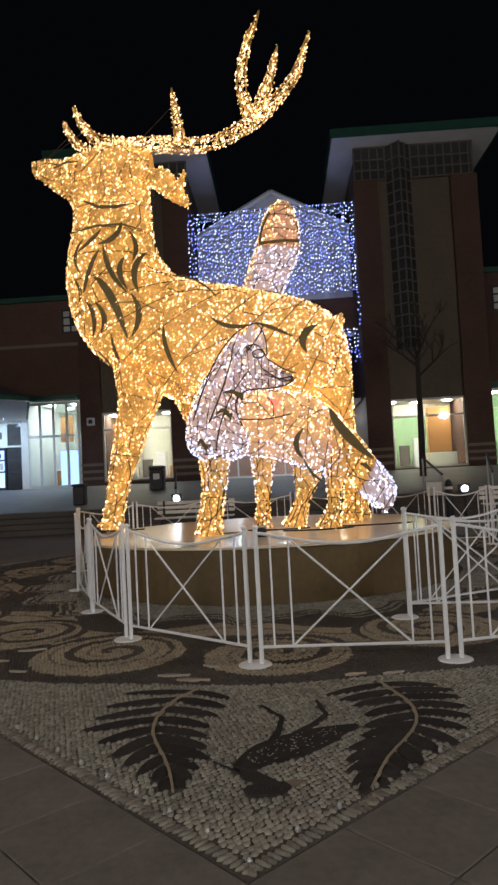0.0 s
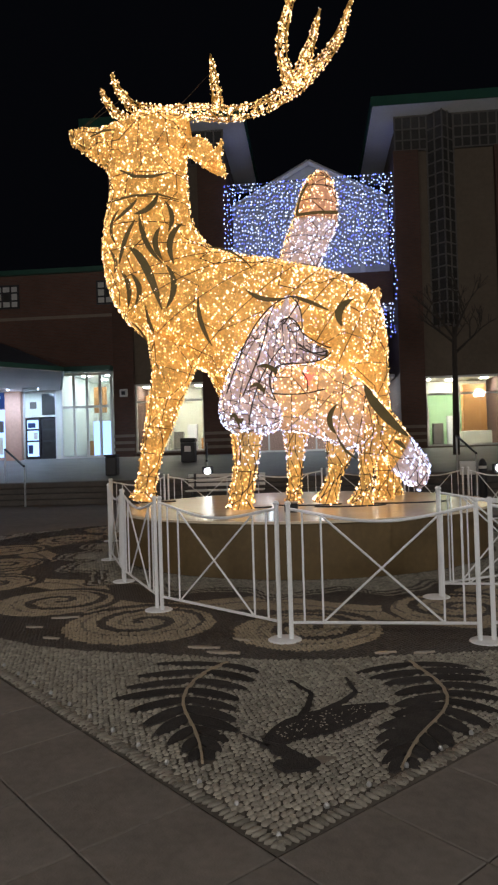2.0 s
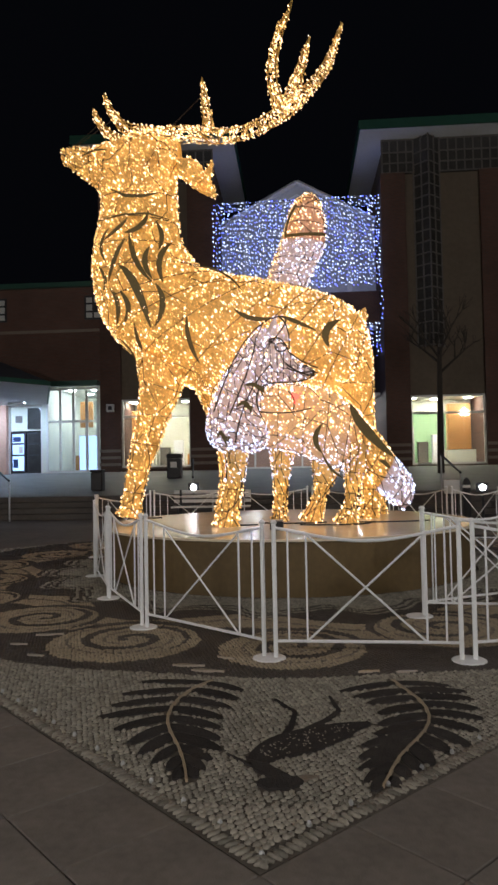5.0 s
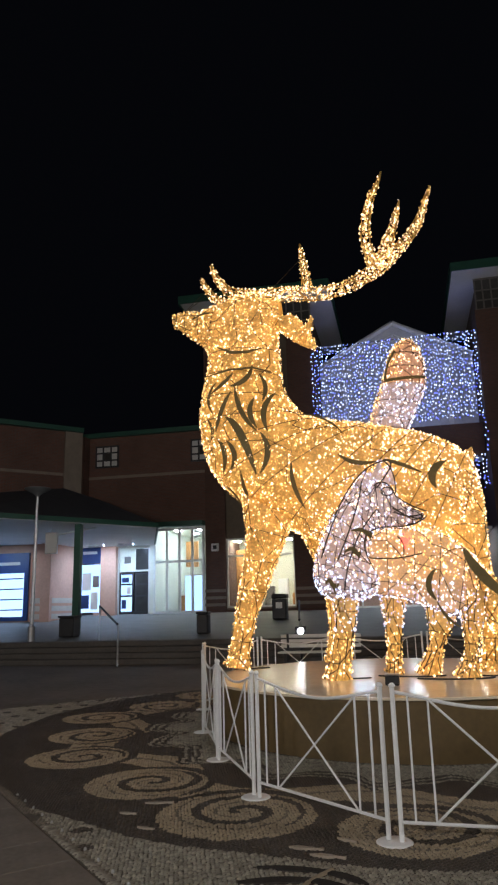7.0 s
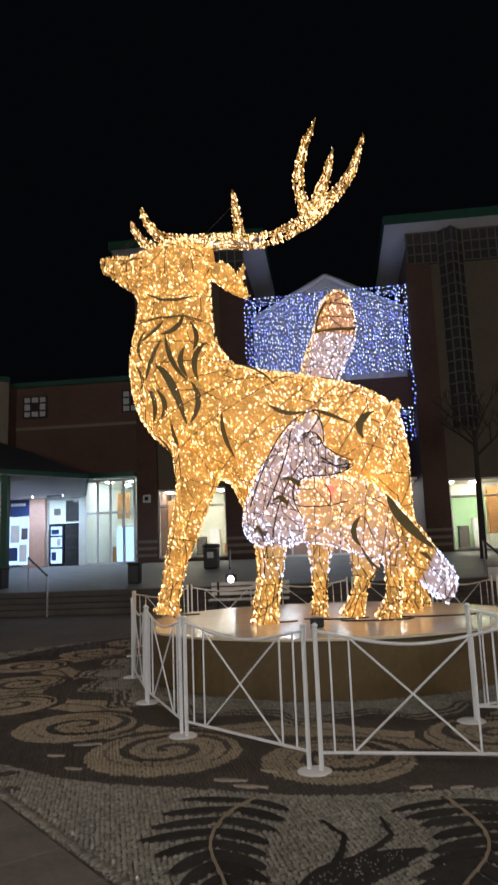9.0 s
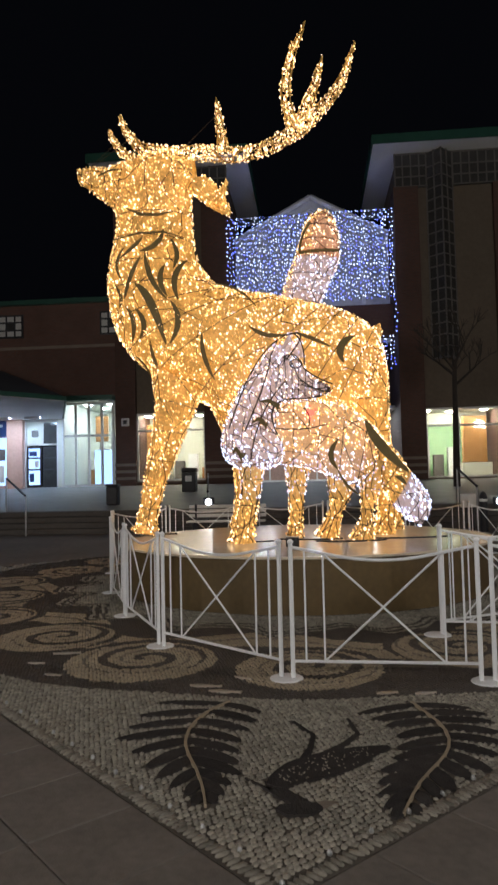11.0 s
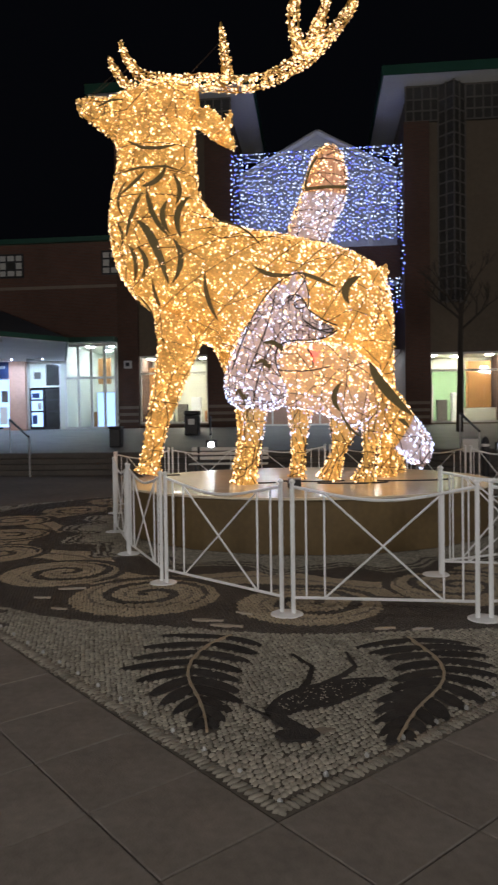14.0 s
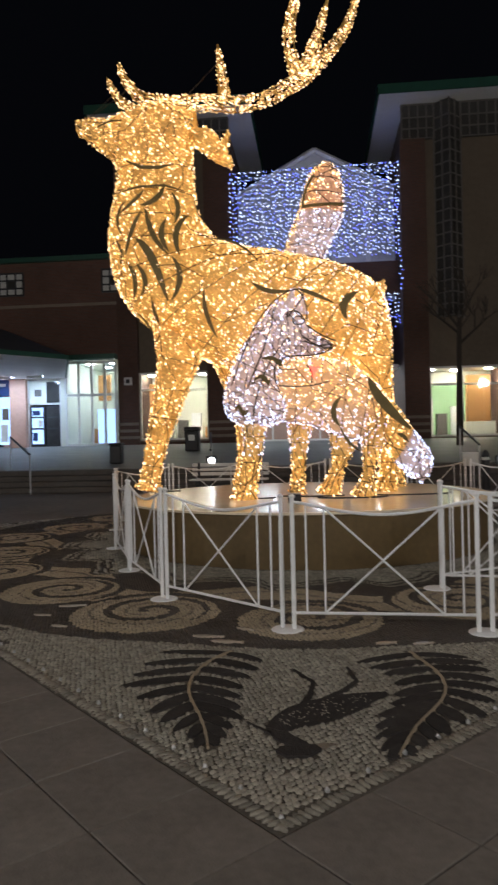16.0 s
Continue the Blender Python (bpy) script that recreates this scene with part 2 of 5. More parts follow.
def turned(profile, sides=32, centre=(0, 0, 0)):
    """A solid of revolution from (radius, height) pairs."""
    bm = bmesh.new()
    rings = []
    for r, z in profile:
        rings.append([bm.verts.new((centre[0] + r * math.cos(2 * math.pi * k / sides), centre[1] + r * math.sin(2 * math.pi * k / sides), centre[2] + z)) for k in range(sides)])
    for a, b in zip(rings, rings[1:]):
        for k in range(sides):
            j = (k + 1) % sides
            bm.faces.new((a[k], a[j], b[j], b[k]))
    bm.faces.new(rings[0][::-1]), bm.faces.new(rings[-1])
    bmesh.ops.recalc_face_normals(bm, faces=bm.faces)
    return bm


def sweep(path, r, sides=8):
    """One round bar along a bent path."""
    bm = bmesh.new()
    p = [Vector(q) for q in path]
    rings = []
    for i, c in enumerate(p):
        t = (p[min(i + 1, len(p) - 1)] - p[max(i - 1, 0)]).normalized()
        a = t.cross(Vector((0, 1, 0)) if abs(t.y) < 0.9 else Vector((1, 0, 0))).normalized()
        b = t.cross(a)
        rings.append([bm.verts.new(c + r * (a * math.cos(2 * math.pi * k / sides) + b * math.sin(2 * math.pi * k / sides))) for k in range(sides)])
    for u, v in zip(rings, rings[1:]):
        for k in range(sides):
            bm.faces.new((u[k], u[(k + 1) % sides], v[(k + 1) % sides], v[k]))
    bm.faces.new(rings[0][::-1]), bm.faces.new(rings[-1])
    bmesh.ops.recalc_face_normals(bm, faces=bm.faces)
    return bm


# ---------------------------------------------------------------- ground and terrace
HUB = (0.08, 11.05)
ground = mesh_object("ground", [(-400, -200, 0), (400, -200, 0), (400, 600, 0), (-400, 600, 0)], [(0, 1, 2, 3)], M_GROUND)
tagged(ground, "dark stone paved town square at night", "ground", kind="structure")
STEP_Y, TERRACE_Z, DOOR_Z = 21.6, 0.7, 1.45
bm = bmesh.new()
for x in (-60, 60):
    for y, z in ((STEP_Y + 1.2, -0.1), (STEP_Y + 1.2, TERRACE_Z), (35.0, DOOR_Z), (60.0, DOOR_Z), (60.0, -0.1)):
        bm.verts.new((x, y, z))
bm.verts.ensure_lookup_table()
v = bm.verts
for i in range(5):
    j = (i + 1) % 5
    bm.faces.new((v[i], v[j], v[5 + j], v[5 + i]))
bm.faces.new([v[i] for i in range(5)]), bm.faces.new([v[i] for i in range(9, 4, -1)])
bmesh.ops.recalc_face_normals(bm, faces=bm.faces)
terrace = tagged(part("terrace", bm, M_TERRACE), "paved terrace in front of the shops", "terrace", kind="structure")
steps = tagged(empty("terrace_steps"), "dark stone steps up to the terrace", "steps", kind="structure")
for k in range(4):
    part("step", box(-60, 60, STEP_Y + 0.3 * k, STEP_Y + 1.2, 0.175 * k - 0.001 * k, 0.175 * (k + 1) - 0.004 * k, 0.015), M_STEP, steps)


# ---------------------------------------------------------------- buildings
def window_unit(name, parent, x0, x1, z0, z1, y, cols, rows, pane=M_GLASS, bar=0.07, frame_mat=M_FRAME, depth=0.12):
    """A framed window with its bars and panes, as parts under a building."""
    w = empty(name)
    w.parent = parent
    bm = bmesh.new()
    for a, b, c, d in ((x0, x0 + bar, z0, z1), (x1 - bar, x1, z0, z1), (x0 + bar, x1 - bar, z0, z0 + bar), (x0 + bar, x1 - bar, z1 - bar, z1)):
        add_box(bm, a, b, y, y + depth, c, d)
    for x in cols:
        add_box(bm, x - bar / 2, x + bar / 2, y + 0.01, y + depth - 0.01, z0 + bar, z1 - bar)
    for z in rows:
        add_box(bm, x0 + bar, x1 - bar, y + 0.015, y + depth - 0.015, z - bar / 2, z + bar / 2)
    part("window_frame", bm, frame_mat, w)
    dark = (len(cols), len(rows)) == (2, 2)
    xs, zs = [x0 + bar] + sorted(cols) + [x1 - bar], [z0 + bar] + sorted(rows) + [z1 - bar]
    for i in range(len(xs) - 1):
        for j in range(len(zs) - 1):
            p = part("pane", box(xs[i], xs[i + 1], y + depth / 2 - 0.005, y + depth / 2 + 0.005, zs[j], zs[j + 1]), M_GLASS_BLOCK if dark and i == j == 1 else pane, w)
            p.visible_shadow = pane is not M_GLASS
    return w


def lit_room(parent, x0, x1, y0, z0, z1, deep, wall, lamps, tube=M_TUBE):
    """The lit room behind a shop window, open to the front."""
    room = empty("room")
    room.parent = parent
    part("room_floor", box(x0, x1, y0, y0 + deep, z0 - 0.1, z0), M_STONE, room)
    part("room_ceiling", box(x0, x1, y0, y0 + deep, z1, z1 + 0.1), M_ROOM, room)
    part("room_back", box(x0, x1, y0 + deep, y0 + deep + 0.1, z0, z1), wall, room)
    part("room_side", box(x0 - 0.1, x0, y0, y0 + deep, z0, z1), M_ROOM, room)
    part("room_side", box(x1, x1 + 0.1, y0, y0 + deep, z0, z1), M_ROOM, room)
    for x, y in lamps:
        part("ceiling_light", box(x - 0.16, x + 0.16, y - 0.16, y + 0.16, z1 - 0.04, z1 - 0.01, 0.01), tube, room)
    return room


def brick_tower(x0, x1, w0, w1, z0, z1, name, bay_side):
    """A tall brick tower with an overhanging roof, a glazed prow and a lit shop window at its foot."""
    t = tagged(empty(name), "tall brown brick tower with green-edged overhanging roof and lit shop window", "tower", kind="structure")
    y0, y1, top = 35.0, 43.0, 17.85
    part("pier", box(x0, w0, y0, y1, -0.1, 16.35), M_BRICK_DARK, t)
    part("pier", box(w1, x1, y0, y1, -0.1, 16.35), M_BRICK_DARK, t)
    part("sill_wall", box(w0, w1, y0 + 0.15, y0 + 0.5, -0.1, z0), M_BRICK_DARK, t)
    part("upper_panel", box(w0, w1, y0 + 0.25, y0 + 0.6, z1, 16.35), M_RENDER, t)
    for a, b in ((x0 - 0.04, w0), (w1, x1 + 0.04)):
        for z in (1.75, 2.1, 2.45):
            part("band", box(a, b, y0 - 0.03, y0 + 0.1, z, z + 0.15), M_COURSE, t)
    part("window_sill", box(w0, w1, y0 + 0.02, y0 + 0.25, z0 - 0.08, z0), M_COURSE, t)
    part("core", box(x0 + 0.3, x1 - 0.3, y0 + 0.6, y1, 16.35, top + 0.3), M_RENDER, t)
    # lattice of glass squares under the eaves
    window_unit("lattice_window", t, x0 + 0.1, x1 - 0.1, 16.4, top + 0.32, y0 + 0.2, [x0 + 0.1 + 0.42 * k for k in range(1, int((x1 - x0 - 0.3) / 0.42) + 1)], [16.95, 17.5], M_GLASS_BLOCK, 0.07, M_LATTICE)
    # glazed prow
    bx = w0 + 0.48 if bay_side < 0 else w1 - 0.48 - 1.3
    prow = empty("glazed_prow")
    prow.parent = t
    part("prow_core", prism([(bx, y0 + 0.25), (bx + 0.65, y0 - 0.35), (bx + 1.3, y0 + 0.25)], 7.5, top + 0.28), M_GLASS_BLOCK, prow)
    bm = bmesh.new()
    for q in ((bx, y0 + 0.24), (bx + 0.325, y0 - 0.07), (bx + 0.65, y0 - 0.37), (bx + 0.975, y0 - 0.07), (bx + 1.3, y0 + 0.24)):
        add_rod(bm, (*q, 7.4), (*q, top + 0.3), 0.045, 6)
    part("mullion", bm, M_LATTICE, prow)
    bm = bmesh.new()
    for k in range(18):
        z = 7.5 + k * 0.58
        add_rod(bm, (bx, y0 + 0.24, z), (bx + 0.65, y0 - 0.36, z), 0.04, 4)
        add_rod(bm, (bx + 0.65, y0 - 0.36, z), (bx + 1.3, y0 + 0.24, z), 0.04, 4)
    part("transom", bm, M_LATTICE, prow)
    # roof
    e, top = 1.05, top + 0.25
    roof = empty("roof")
    roof.parent = t
    part("soffit", box(x0 - e, x1 + e, y0 - e, y1 + e, top + 0.1, top + 0.2), M_SOFFIT, roof)
    bm = bmesh.new()
    for a in ((x0 - e - 0.06, x1 + e + 0.06, y0 - e - 0.08, y0 - e), (x0 - e - 0.06, x1 + e + 0.06, y1 + e, y1 + e + 0.08), (x0 - e - 0.08, x0 - e, y0 - e, y1 + e), (x1 + e, x1 + e + 0.08, y0 - e, y1 + e)):
        add_box(bm, *a, top + 0.05, top + 0.5)
    part("fascia", bm, M_GREEN, roof)
    bm = bmesh.new()
    c = [bm.verts.new(p) for p in ((x0 - e, y0 - e, top + 0.5), (x1 + e, y0 - e, top + 0.5), (x1 + e, y1 + e, top + 0.5), (x0 - e, y1 + e, top + 0.5))]
    a = bm.verts.new(((x0 + x1) / 2, (y0 + y1) / 2, top + 2.2))
    for k in range(4):
        bm.faces.new((c[k], c[(k + 1) % 4], a))
    bm.faces.new(c[::-1])
    part("roof_slope", bm, M_SLATE, roof)
    # shop window
    window_unit("shop_window", t, w0, w1, z0, z1, y0 + 0.2, [w0 + (w1 - w0) * 0.43], [z1 - 0.9], bar=0.09)
    room = lit_room(t, w0 - 0.8, w1 + 0.4, y0 + 0.6, z0 - 0.05, z1 - 0.02, 5.0, M_ROOM_GREEN if bay_side < 0 else M_ROOM, [(w0 + 0.3, y0 + 1.6), (w0 + 1.6, y0 + 2.2), (w1 - 0.5, y0 + 1.6), (w0 + 1, y0 + 4), (w1 - 0.6, y0 + 4)])
    dx = w0 + (w1 - w0) * 0.62 if bay_side < 0 else w0 - 0.62
    part("cupboard", box(dx, dx + 1.2, y0 + 2.4, y0 + 2.9, 2.3, 4.75, 0.02), M_WOOD, room, "orange wooden cupboard doors")
    part("counter", box(dx - 0.1, dx + 1.5, y0 + 2.3, y0 + 3.0, 1.5, 2.28, 0.02), M_ROOM, room)
    for k in range(4):
        x = w0 + 0.3 + 0.8 * k
        part("shelf_unit", box(x, x + 0.55, y0 + 4.6, y0 + 5.0, 1.5, 2.4 + 0.4 * (k % 3), 0.01), (M_ROOM, M_LATTICE, M_SOFFIT, M_WOOD)[k], room)
    part("door_frame", box(w0 + 0.9, w0 + 1.0, y0 + 5.3, y0 + 5.5, 1.5, 3.7), M_FRAME, room)
    part("bulkhead", box(w0 - 0.8, w1 + 0.4, y0 + 3.2, y0 + 3.4, 4.4, z1 - 0.02), M_ROOM, room)
    return t


brick_tower(4.72, 11.0, 5.95, 9.66, 1.52, 5.02, "tower_1", -1)
brick_tower(-9.9, -3.75, -8.83, -5.22, 1.66, 5.18, "tower_2", 1)

# the entrance hall between the towers, set back, with a gable over it
hall = tagged(empty("entrance_hall"), "set-back entrance hall with pale gable between the brick towers", "entrance", kind="structure")
G = (0.5, 17.22, 38.0)  # the gable's peak
bm = bmesh.new()
g = [(-3.75, 9.0), (4.72, 9.0), (4.72, 14.94), (G[0], G[1]), (-3.75, 14.92)]
lo, hi = [bm.verts.new((x, G[2], z)) for x, z in g], [bm.verts.new((x, G[2] + 0.4, z)) for x, z in g]
bm.faces.new(lo), bm.faces.new(hi[::-1])
for k in range(5):
    bm.faces.new((lo[k], hi[k], hi[(k + 1) % 5], lo[(k + 1) % 5]))
bmesh.ops.recalc_face_normals(bm, faces=bm.faces)
part("gable_wall", bm, M_RENDER_PALE, hall)
for sx in (-1, 1):
    for name, drop, y, r in (("gable_verge", 0.0, G[2] - 0.32, 0.15), ("inner_moulding", 0.62, G[2] - 0.04, 0.06)):
        part(name, rod((G[0] + sx * 4.3, y, G[1] - drop - 2.33), (G[0], y, G[1] - drop), r, 4), M_SOFFIT, hall)
    part("roof_edge", rod((G[0] + sx * 4.3, G[2] + 0.1, G[1] - 2.13), (G[0], G[2] + 0.1, G[1] + 0.2), 0.12, 4), M_SLATE, hall)
for x in (-2.4, -0.5, 1.45, 3.3):
    part("gable_pilaster", box(x - 0.12, x + 0.12, G[2] - 0.06, G[2], 9.0, 14.4), M_SOFFIT, hall)
part("gable_course", box(-3.75, 4.65, G[2] - 0.08, G[2], 14.4, 14.6), M_SOFFIT, hall)
part("link_beam", box(-3.75, 4.65, 36.0, 36.5, 8.9, 10.6), M_BRICK_DARK, hall)
part("rear_wall", box(-3.75, 4.65, 48.0, 48.3, 1.3, 5.2), M_PINK, hall)
part("hall_ceiling", box(-3.75, 4.65, 36.6, 48.0, 5.2, 5.35), M_SOFFIT, hall)
window_unit("entrance_glazing", hall, -3.7, 4.6, 1.46, 5.15, 41.0, [-2.3, -0.9, 0.5, 1.9, 3.3], [3.7], bar=0.1)
for x in (-2.5, 0.5, 3.5):
    part("ceiling_light", box(x - 0.2, x + 0.2, 44.0, 44.4, 5.1, 5.18), M_TUBE_DAY, hall)
    # second row, added to brighten the hall front and the terrace
    part("ceiling_light", box(x - 0.16, x + 0.16, 38.0, 38.32, 5.1, 5.18), M_TUBE_DAY, hall)

# left wing
wing = tagged(empty("wing_1"), "two-storey red brick wing with small square windows", "building", kind="structure")
part("upper_wall", box(-17.2, -9.9, 35.0, 35.4, 6.0, 11.1), M_BRICK, wing)
part("eaves", box(-17.2, -9.9, 34.75, 35.6, 11.1, 11.35), M_GREEN, wing)
part("string_course", box(-17.2, -9.9, 34.95, 35.0, 8.75, 8.9), M_COURSE, wing)
for x in (-16.2, -10.66):
    w = window_unit("square_window", wing, x, x + 1.38, 9.38, 10.62, 34.9, [x + 0.46, x + 0.92], [9.79, 10.21], M_WINDOW_PALE, 0.09, M_DARK_FRAME, 0.07)
# the wing turns forward at a slant
SLANT = [(-16.6, 34.0), (-26.6, 24.0), (-26.9, 24.3), (-16.9, 34.4)]
part("slant_wall", prism(SLANT, 5.0, 11.2), M_BRICK, wing)
part("slant_eaves", prism([(-16.4, 33.8), (-26.4, 23.8), (-27.0, 24.4), (-16.9, 34.6)], 11.2, 11.45), M_GREEN, wing)
part("slant_course", prism([(-16.56, 33.96), (-26.56, 23.96), (-26.6, 24.0), (-16.6, 34.0)], 8.75, 8.9), M_COURSE, wing)
part("pilaster", prism([(-16.52, 33.92), (-17.2, 33.24), (-17.28, 33.32), (-16.6, 34.0)], 5.0, 11.2), M_COURSE, wing)
part("return_wall", box(-17.0, -16.6, 34.4, 35.0, 5.0, 11.1), M_BRICK, wing)
# glazed corner porch and shopfronts under the canopy
lit_room(wing, -12.7, -10.0, 35.2, 1.4, 5.9, 6.0, M_ROOM, [(-11.9, 36.6), (-10.6, 36.6), (-11.5, 38.5), (-10.6, 39.5)], M_TUBE_DAY)
window_unit("porch_glazing", wing, -12.75, -9.95, 1.45, 5.85, 34.9, [-12.0, -11.3, -10.6], [4.1], bar=0.12)
part("fascia", box(-13.2, -9.9, 34.4, 35.0, 5.9, 6.15), M_GREEN, wing)
part("shop_wall", box(-12.95, -12.75, 34.9, 35.4, 1.4, 6.0), M_ROOM, wing)
part("shop_wall", box(-15.6, -12.95, 35.1, 35.4, 3.75, 6.0), M_PINK, wing)
part("door_panel", box(-14.75, -12.95, 35.0, 35.1, 3.65, 4.9), M_ROOM, wing)
part("fanlight", box(-13.75, -13.0, 34.96, 35.0, 3.75, 4.85), M_GLASS_BLOCK, wing)
door = empty("shop_door")
door.parent = wing
for x in (-14.65, -13.8):
    part("door_leaf", box(x, x + 0.8, 34.95, 35.02, 1.47, 3.6, 0.01), M_DARK_FRAME, door)
    # the left leaf's glass itself glows, standing in for the lit shop behind
    part("door_glass", box(x + 0.1, x + 0.7, 34.93, 34.95, 1.6, 3.5), M_SCREEN if x < -14 else M_GLASS_BLOCK, door)
part("shop_wall", box(-16.2, -14.75, 35.1, 35.4, 1.4, 6.0), M_PINK, wing)
part("shop_pier", box(-15.6, -14.75, 34.6, 35.1, 1.4, 6.0), M_PINK, wing)
part("display_window", box(-16.9, -15.7, 34.9, 35.0, 1.6, 4.1), M_SCREEN, wing, "blue-lit shop display window")
part("sign_board", box(-16.95, -15.65, 34.8, 34.9, 4.15, 5.4), M_BLUE, wing, "dark blue shop sign board")
part("sign_line", box(-16.7, -15.9, 34.77, 34.8, 4.65, 4.8), M_WINDOW_PALE, wing)
part("side_wall", box(-30.0, -16.85, 31.6, 31.9, 1.2, 5.0), M_PINK, wing)
part("side_return", box(-17.0, -16.85, 31.9, 35.1, 1.2, 5.0), M_PINK, wing)
part("side_pier", box(-17.25, -16.75, 31.35, 31.6, 1.2, 5.0), M_PINK, wing)
for k in range(3):
    part("stone_band", box(-17.9, -17.25, 31.54, 31.6, 1.35 + 0.38 * k, 1.6 + 0.38 * k), M_STONE, wing)
    part("stone_band", box(-16.85, -16.8, 31.6, 34.9, 1.35 + 0.38 * k, 1.6 + 0.38 * k), M_STONE, wing)
part("display_window", box(-21.5, -18.0, 31.5, 31.6, 1.3, 4.6), M_BLUE, wing, "blue framed shop display window")
part("display_glow", box(-21.2, -18.25, 31.46, 31.5, 1.5, 3.6), M_SCREEN, wing)
for k in range(4):
    part("display_shelf", box(-21.2, -18.25, 31.42, 31.46, 1.8 + 0.5 * k, 1.86 + 0.5 * k), M_BLUE, wing)
part("sign_line", box(-20.5, -18.5, 31.47, 31.5, 4.0, 4.15), M_WINDOW_PALE, wing)
for x in (-14.65, -13.8):
    for z in (2.35, 2.95):
        part("door_rail", box(x + 0.08, x + 0.72, 34.9, 34.93, z, z + 0.09), M_DARK_FRAME, door)
part("notice_plate", box(-14.4, -14.05, 34.97, 35.0, 4.1, 4.45), M_LATTICE, wing)
part("lintel_sign", box(-14.0, -13.45, 34.97, 35.1, 5.15, 5.35), M_FRAME, wing)
part("lintel", box(-14.9, -12.95, 34.92, 35.1, 4.9, 5.05), M_STONE, wing)
part("door_post", box(-14.85, -14.68, 34.9, 35.02, 1.45, 4.9), M_FRAME, wing)
part("door_post", box(-13.02, -12.95, 34.9, 35.02, 1.45, 4.9), M_FRAME, wing)
for k, (x, z, w, h) in enumerate(((-16.8, 1.8, 0.45, 0.7), (-16.25, 1.75, 0.4, 0.9), (-16.75, 2.75, 0.5, 0.9), (-16.15, 2.9, 0.35, 0.6))):
    part("display_card", box(x, x + w, 34.86, 34.88, z, z + h, 0.004), (M_BLUE, M_FRAME, M_WINDOW_PALE, M_LATTICE)[k], wing)
for k, (x, z, w, h) in enumerate(((-14.5, 1.75, 0.25, 0.45), (-14.2, 2.5, 0.2, 0.35), (-14.5, 3.1, 0.4, 0.25))):
    part("door_poster", box(x, x + w, 34.9, 34.92, z, z + h), (M_BLUE, M_WINDOW_PALE, M_BLUE)[k], wing)
for k in range(5):
    part("shelf_unit", box(-12.5 + 0.5 * k, -12.15 + 0.5 * k, 38.6, 39.0, 1.45, 2.4 + 0.35 * ((k * 7) % 4), 0.01), (M_WOOD, M_BLUE, M_ROOM, M_SOFFIT, M_ROOM_GREEN)[k], wing)
part("porch_panel", box(-11.6, -10.9, 37.0, 37.1, 3.9, 5.3), M_WOOD, wing)
# glowing panel added to make the porch brighter and bluer
part("porch_glow", box(-11.5, -10.5, 36.5, 36.6, 1.45, 3.4), M_SCREEN, wing)

# canopy, whose edge runs at a slant to the wing
canopy = tagged(empty("canopy"), "hipped slate canopy roof with green edge and pale lit soffit", "canopy", kind="structure")
EAVES, CZ = [(-14.4, 21.3), (-9.8, 27.3), (-12.7, 34.85), (-17.1, 34.85), (-26.0, 30.2), (-26.0, 21.3)], 5.0
part("soffit", prism(EAVES, CZ, CZ + 0.08), M_SOFFIT, canopy)
for a, b in list(zip(EAVES, EAVES[1:]))[:2] + [(EAVES[-1], EAVES[0])]:
    d = (Vector(b) - Vector(a)).normalized()
    o = Vector((d.y, -d.x)) * 0.1
    part("fascia", prism([a, b, tuple(Vector(b) + o), tuple(Vector(a) + o)], CZ + 0.02, CZ + 0.2), M_GREEN, canopy)
bm = bmesh.new()
q = [bm.verts.new((*p, CZ + 0.2)) for p in EAVES]
r = [bm.verts.new(p) for p in ((-15.6, 30.2, 7.5), (-15.6, 34.85, 7.5), (-26.0, 30.2, 7.5))]
bm.faces.new((q[0], q[1], r[0])), bm.faces.new((q[1], q[2], r[1], r[0])), bm.faces.new((q[5], q[0], r[0], r[2]))
part("roof_slope", bm, M_SLATE, canopy)
part("column", box(-12.2, -11.95, 24.7, 24.95, 0.75, CZ), M_GREEN, canopy)
# cold panels added to brighten the shopfronts, each hidden behind an added baffle
for x, y in ((-19.5, 29.5), (-15.2, 33.4), (-13.6, 33.4)):
    part("fill_baffle", box(x - 0.4, x + 0.4, y - 0.3, y - 0.27, CZ - 0.1, CZ), M_SOFFIT, canopy)
    part("ceiling_light", box(x - 0.25, x + 0.25, y - 0.25, y + 0.25, CZ - 0.012, CZ - 0.004), M_FILL_COLD, canopy)

# right wing
wing2 = tagged(empty("wing_2"), "lower brick wing beyond the tower with lit shop window", "building", kind="structure")
part("upper_wall", box(11.0, 40, 36.0, 36.4, 5.5, 11.4), M_BRICK_DARK, wing2)
part("sill_wall", box(11.0, 40, 36.0, 36.4, 0.5, 1.3), M_BRICK_DARK, wing2)
part("eaves", box(11.0, 40, 35.7, 36.6, 11.4, 11.65), M_GREEN, wing2)
part("fascia", box(11.0, 40, 35.9, 36.0, 5.4, 5.75), M_GREEN, wing2)
window_unit("square_window", wing2, 11.6, 13.0, 9.4, 10.7, 35.9, [12.07, 12.53], [9.83, 10.27], M_WINDOW_PALE, 0.09, M_DARK_FRAME, 0.07)
window_unit("shop_window", wing2, 11.1, 20.0, 1.3, 5.4, 36.1, [13.3, 15.5, 17.8], [4.4], bar=0.09)
lit_room(wing2, 11.1, 20.0, 36.5, 1.25, 5.4, 5.0, M_ROOM_GREEN, [(12, 38), (14.5, 38), (17, 38), (12, 40.5)])


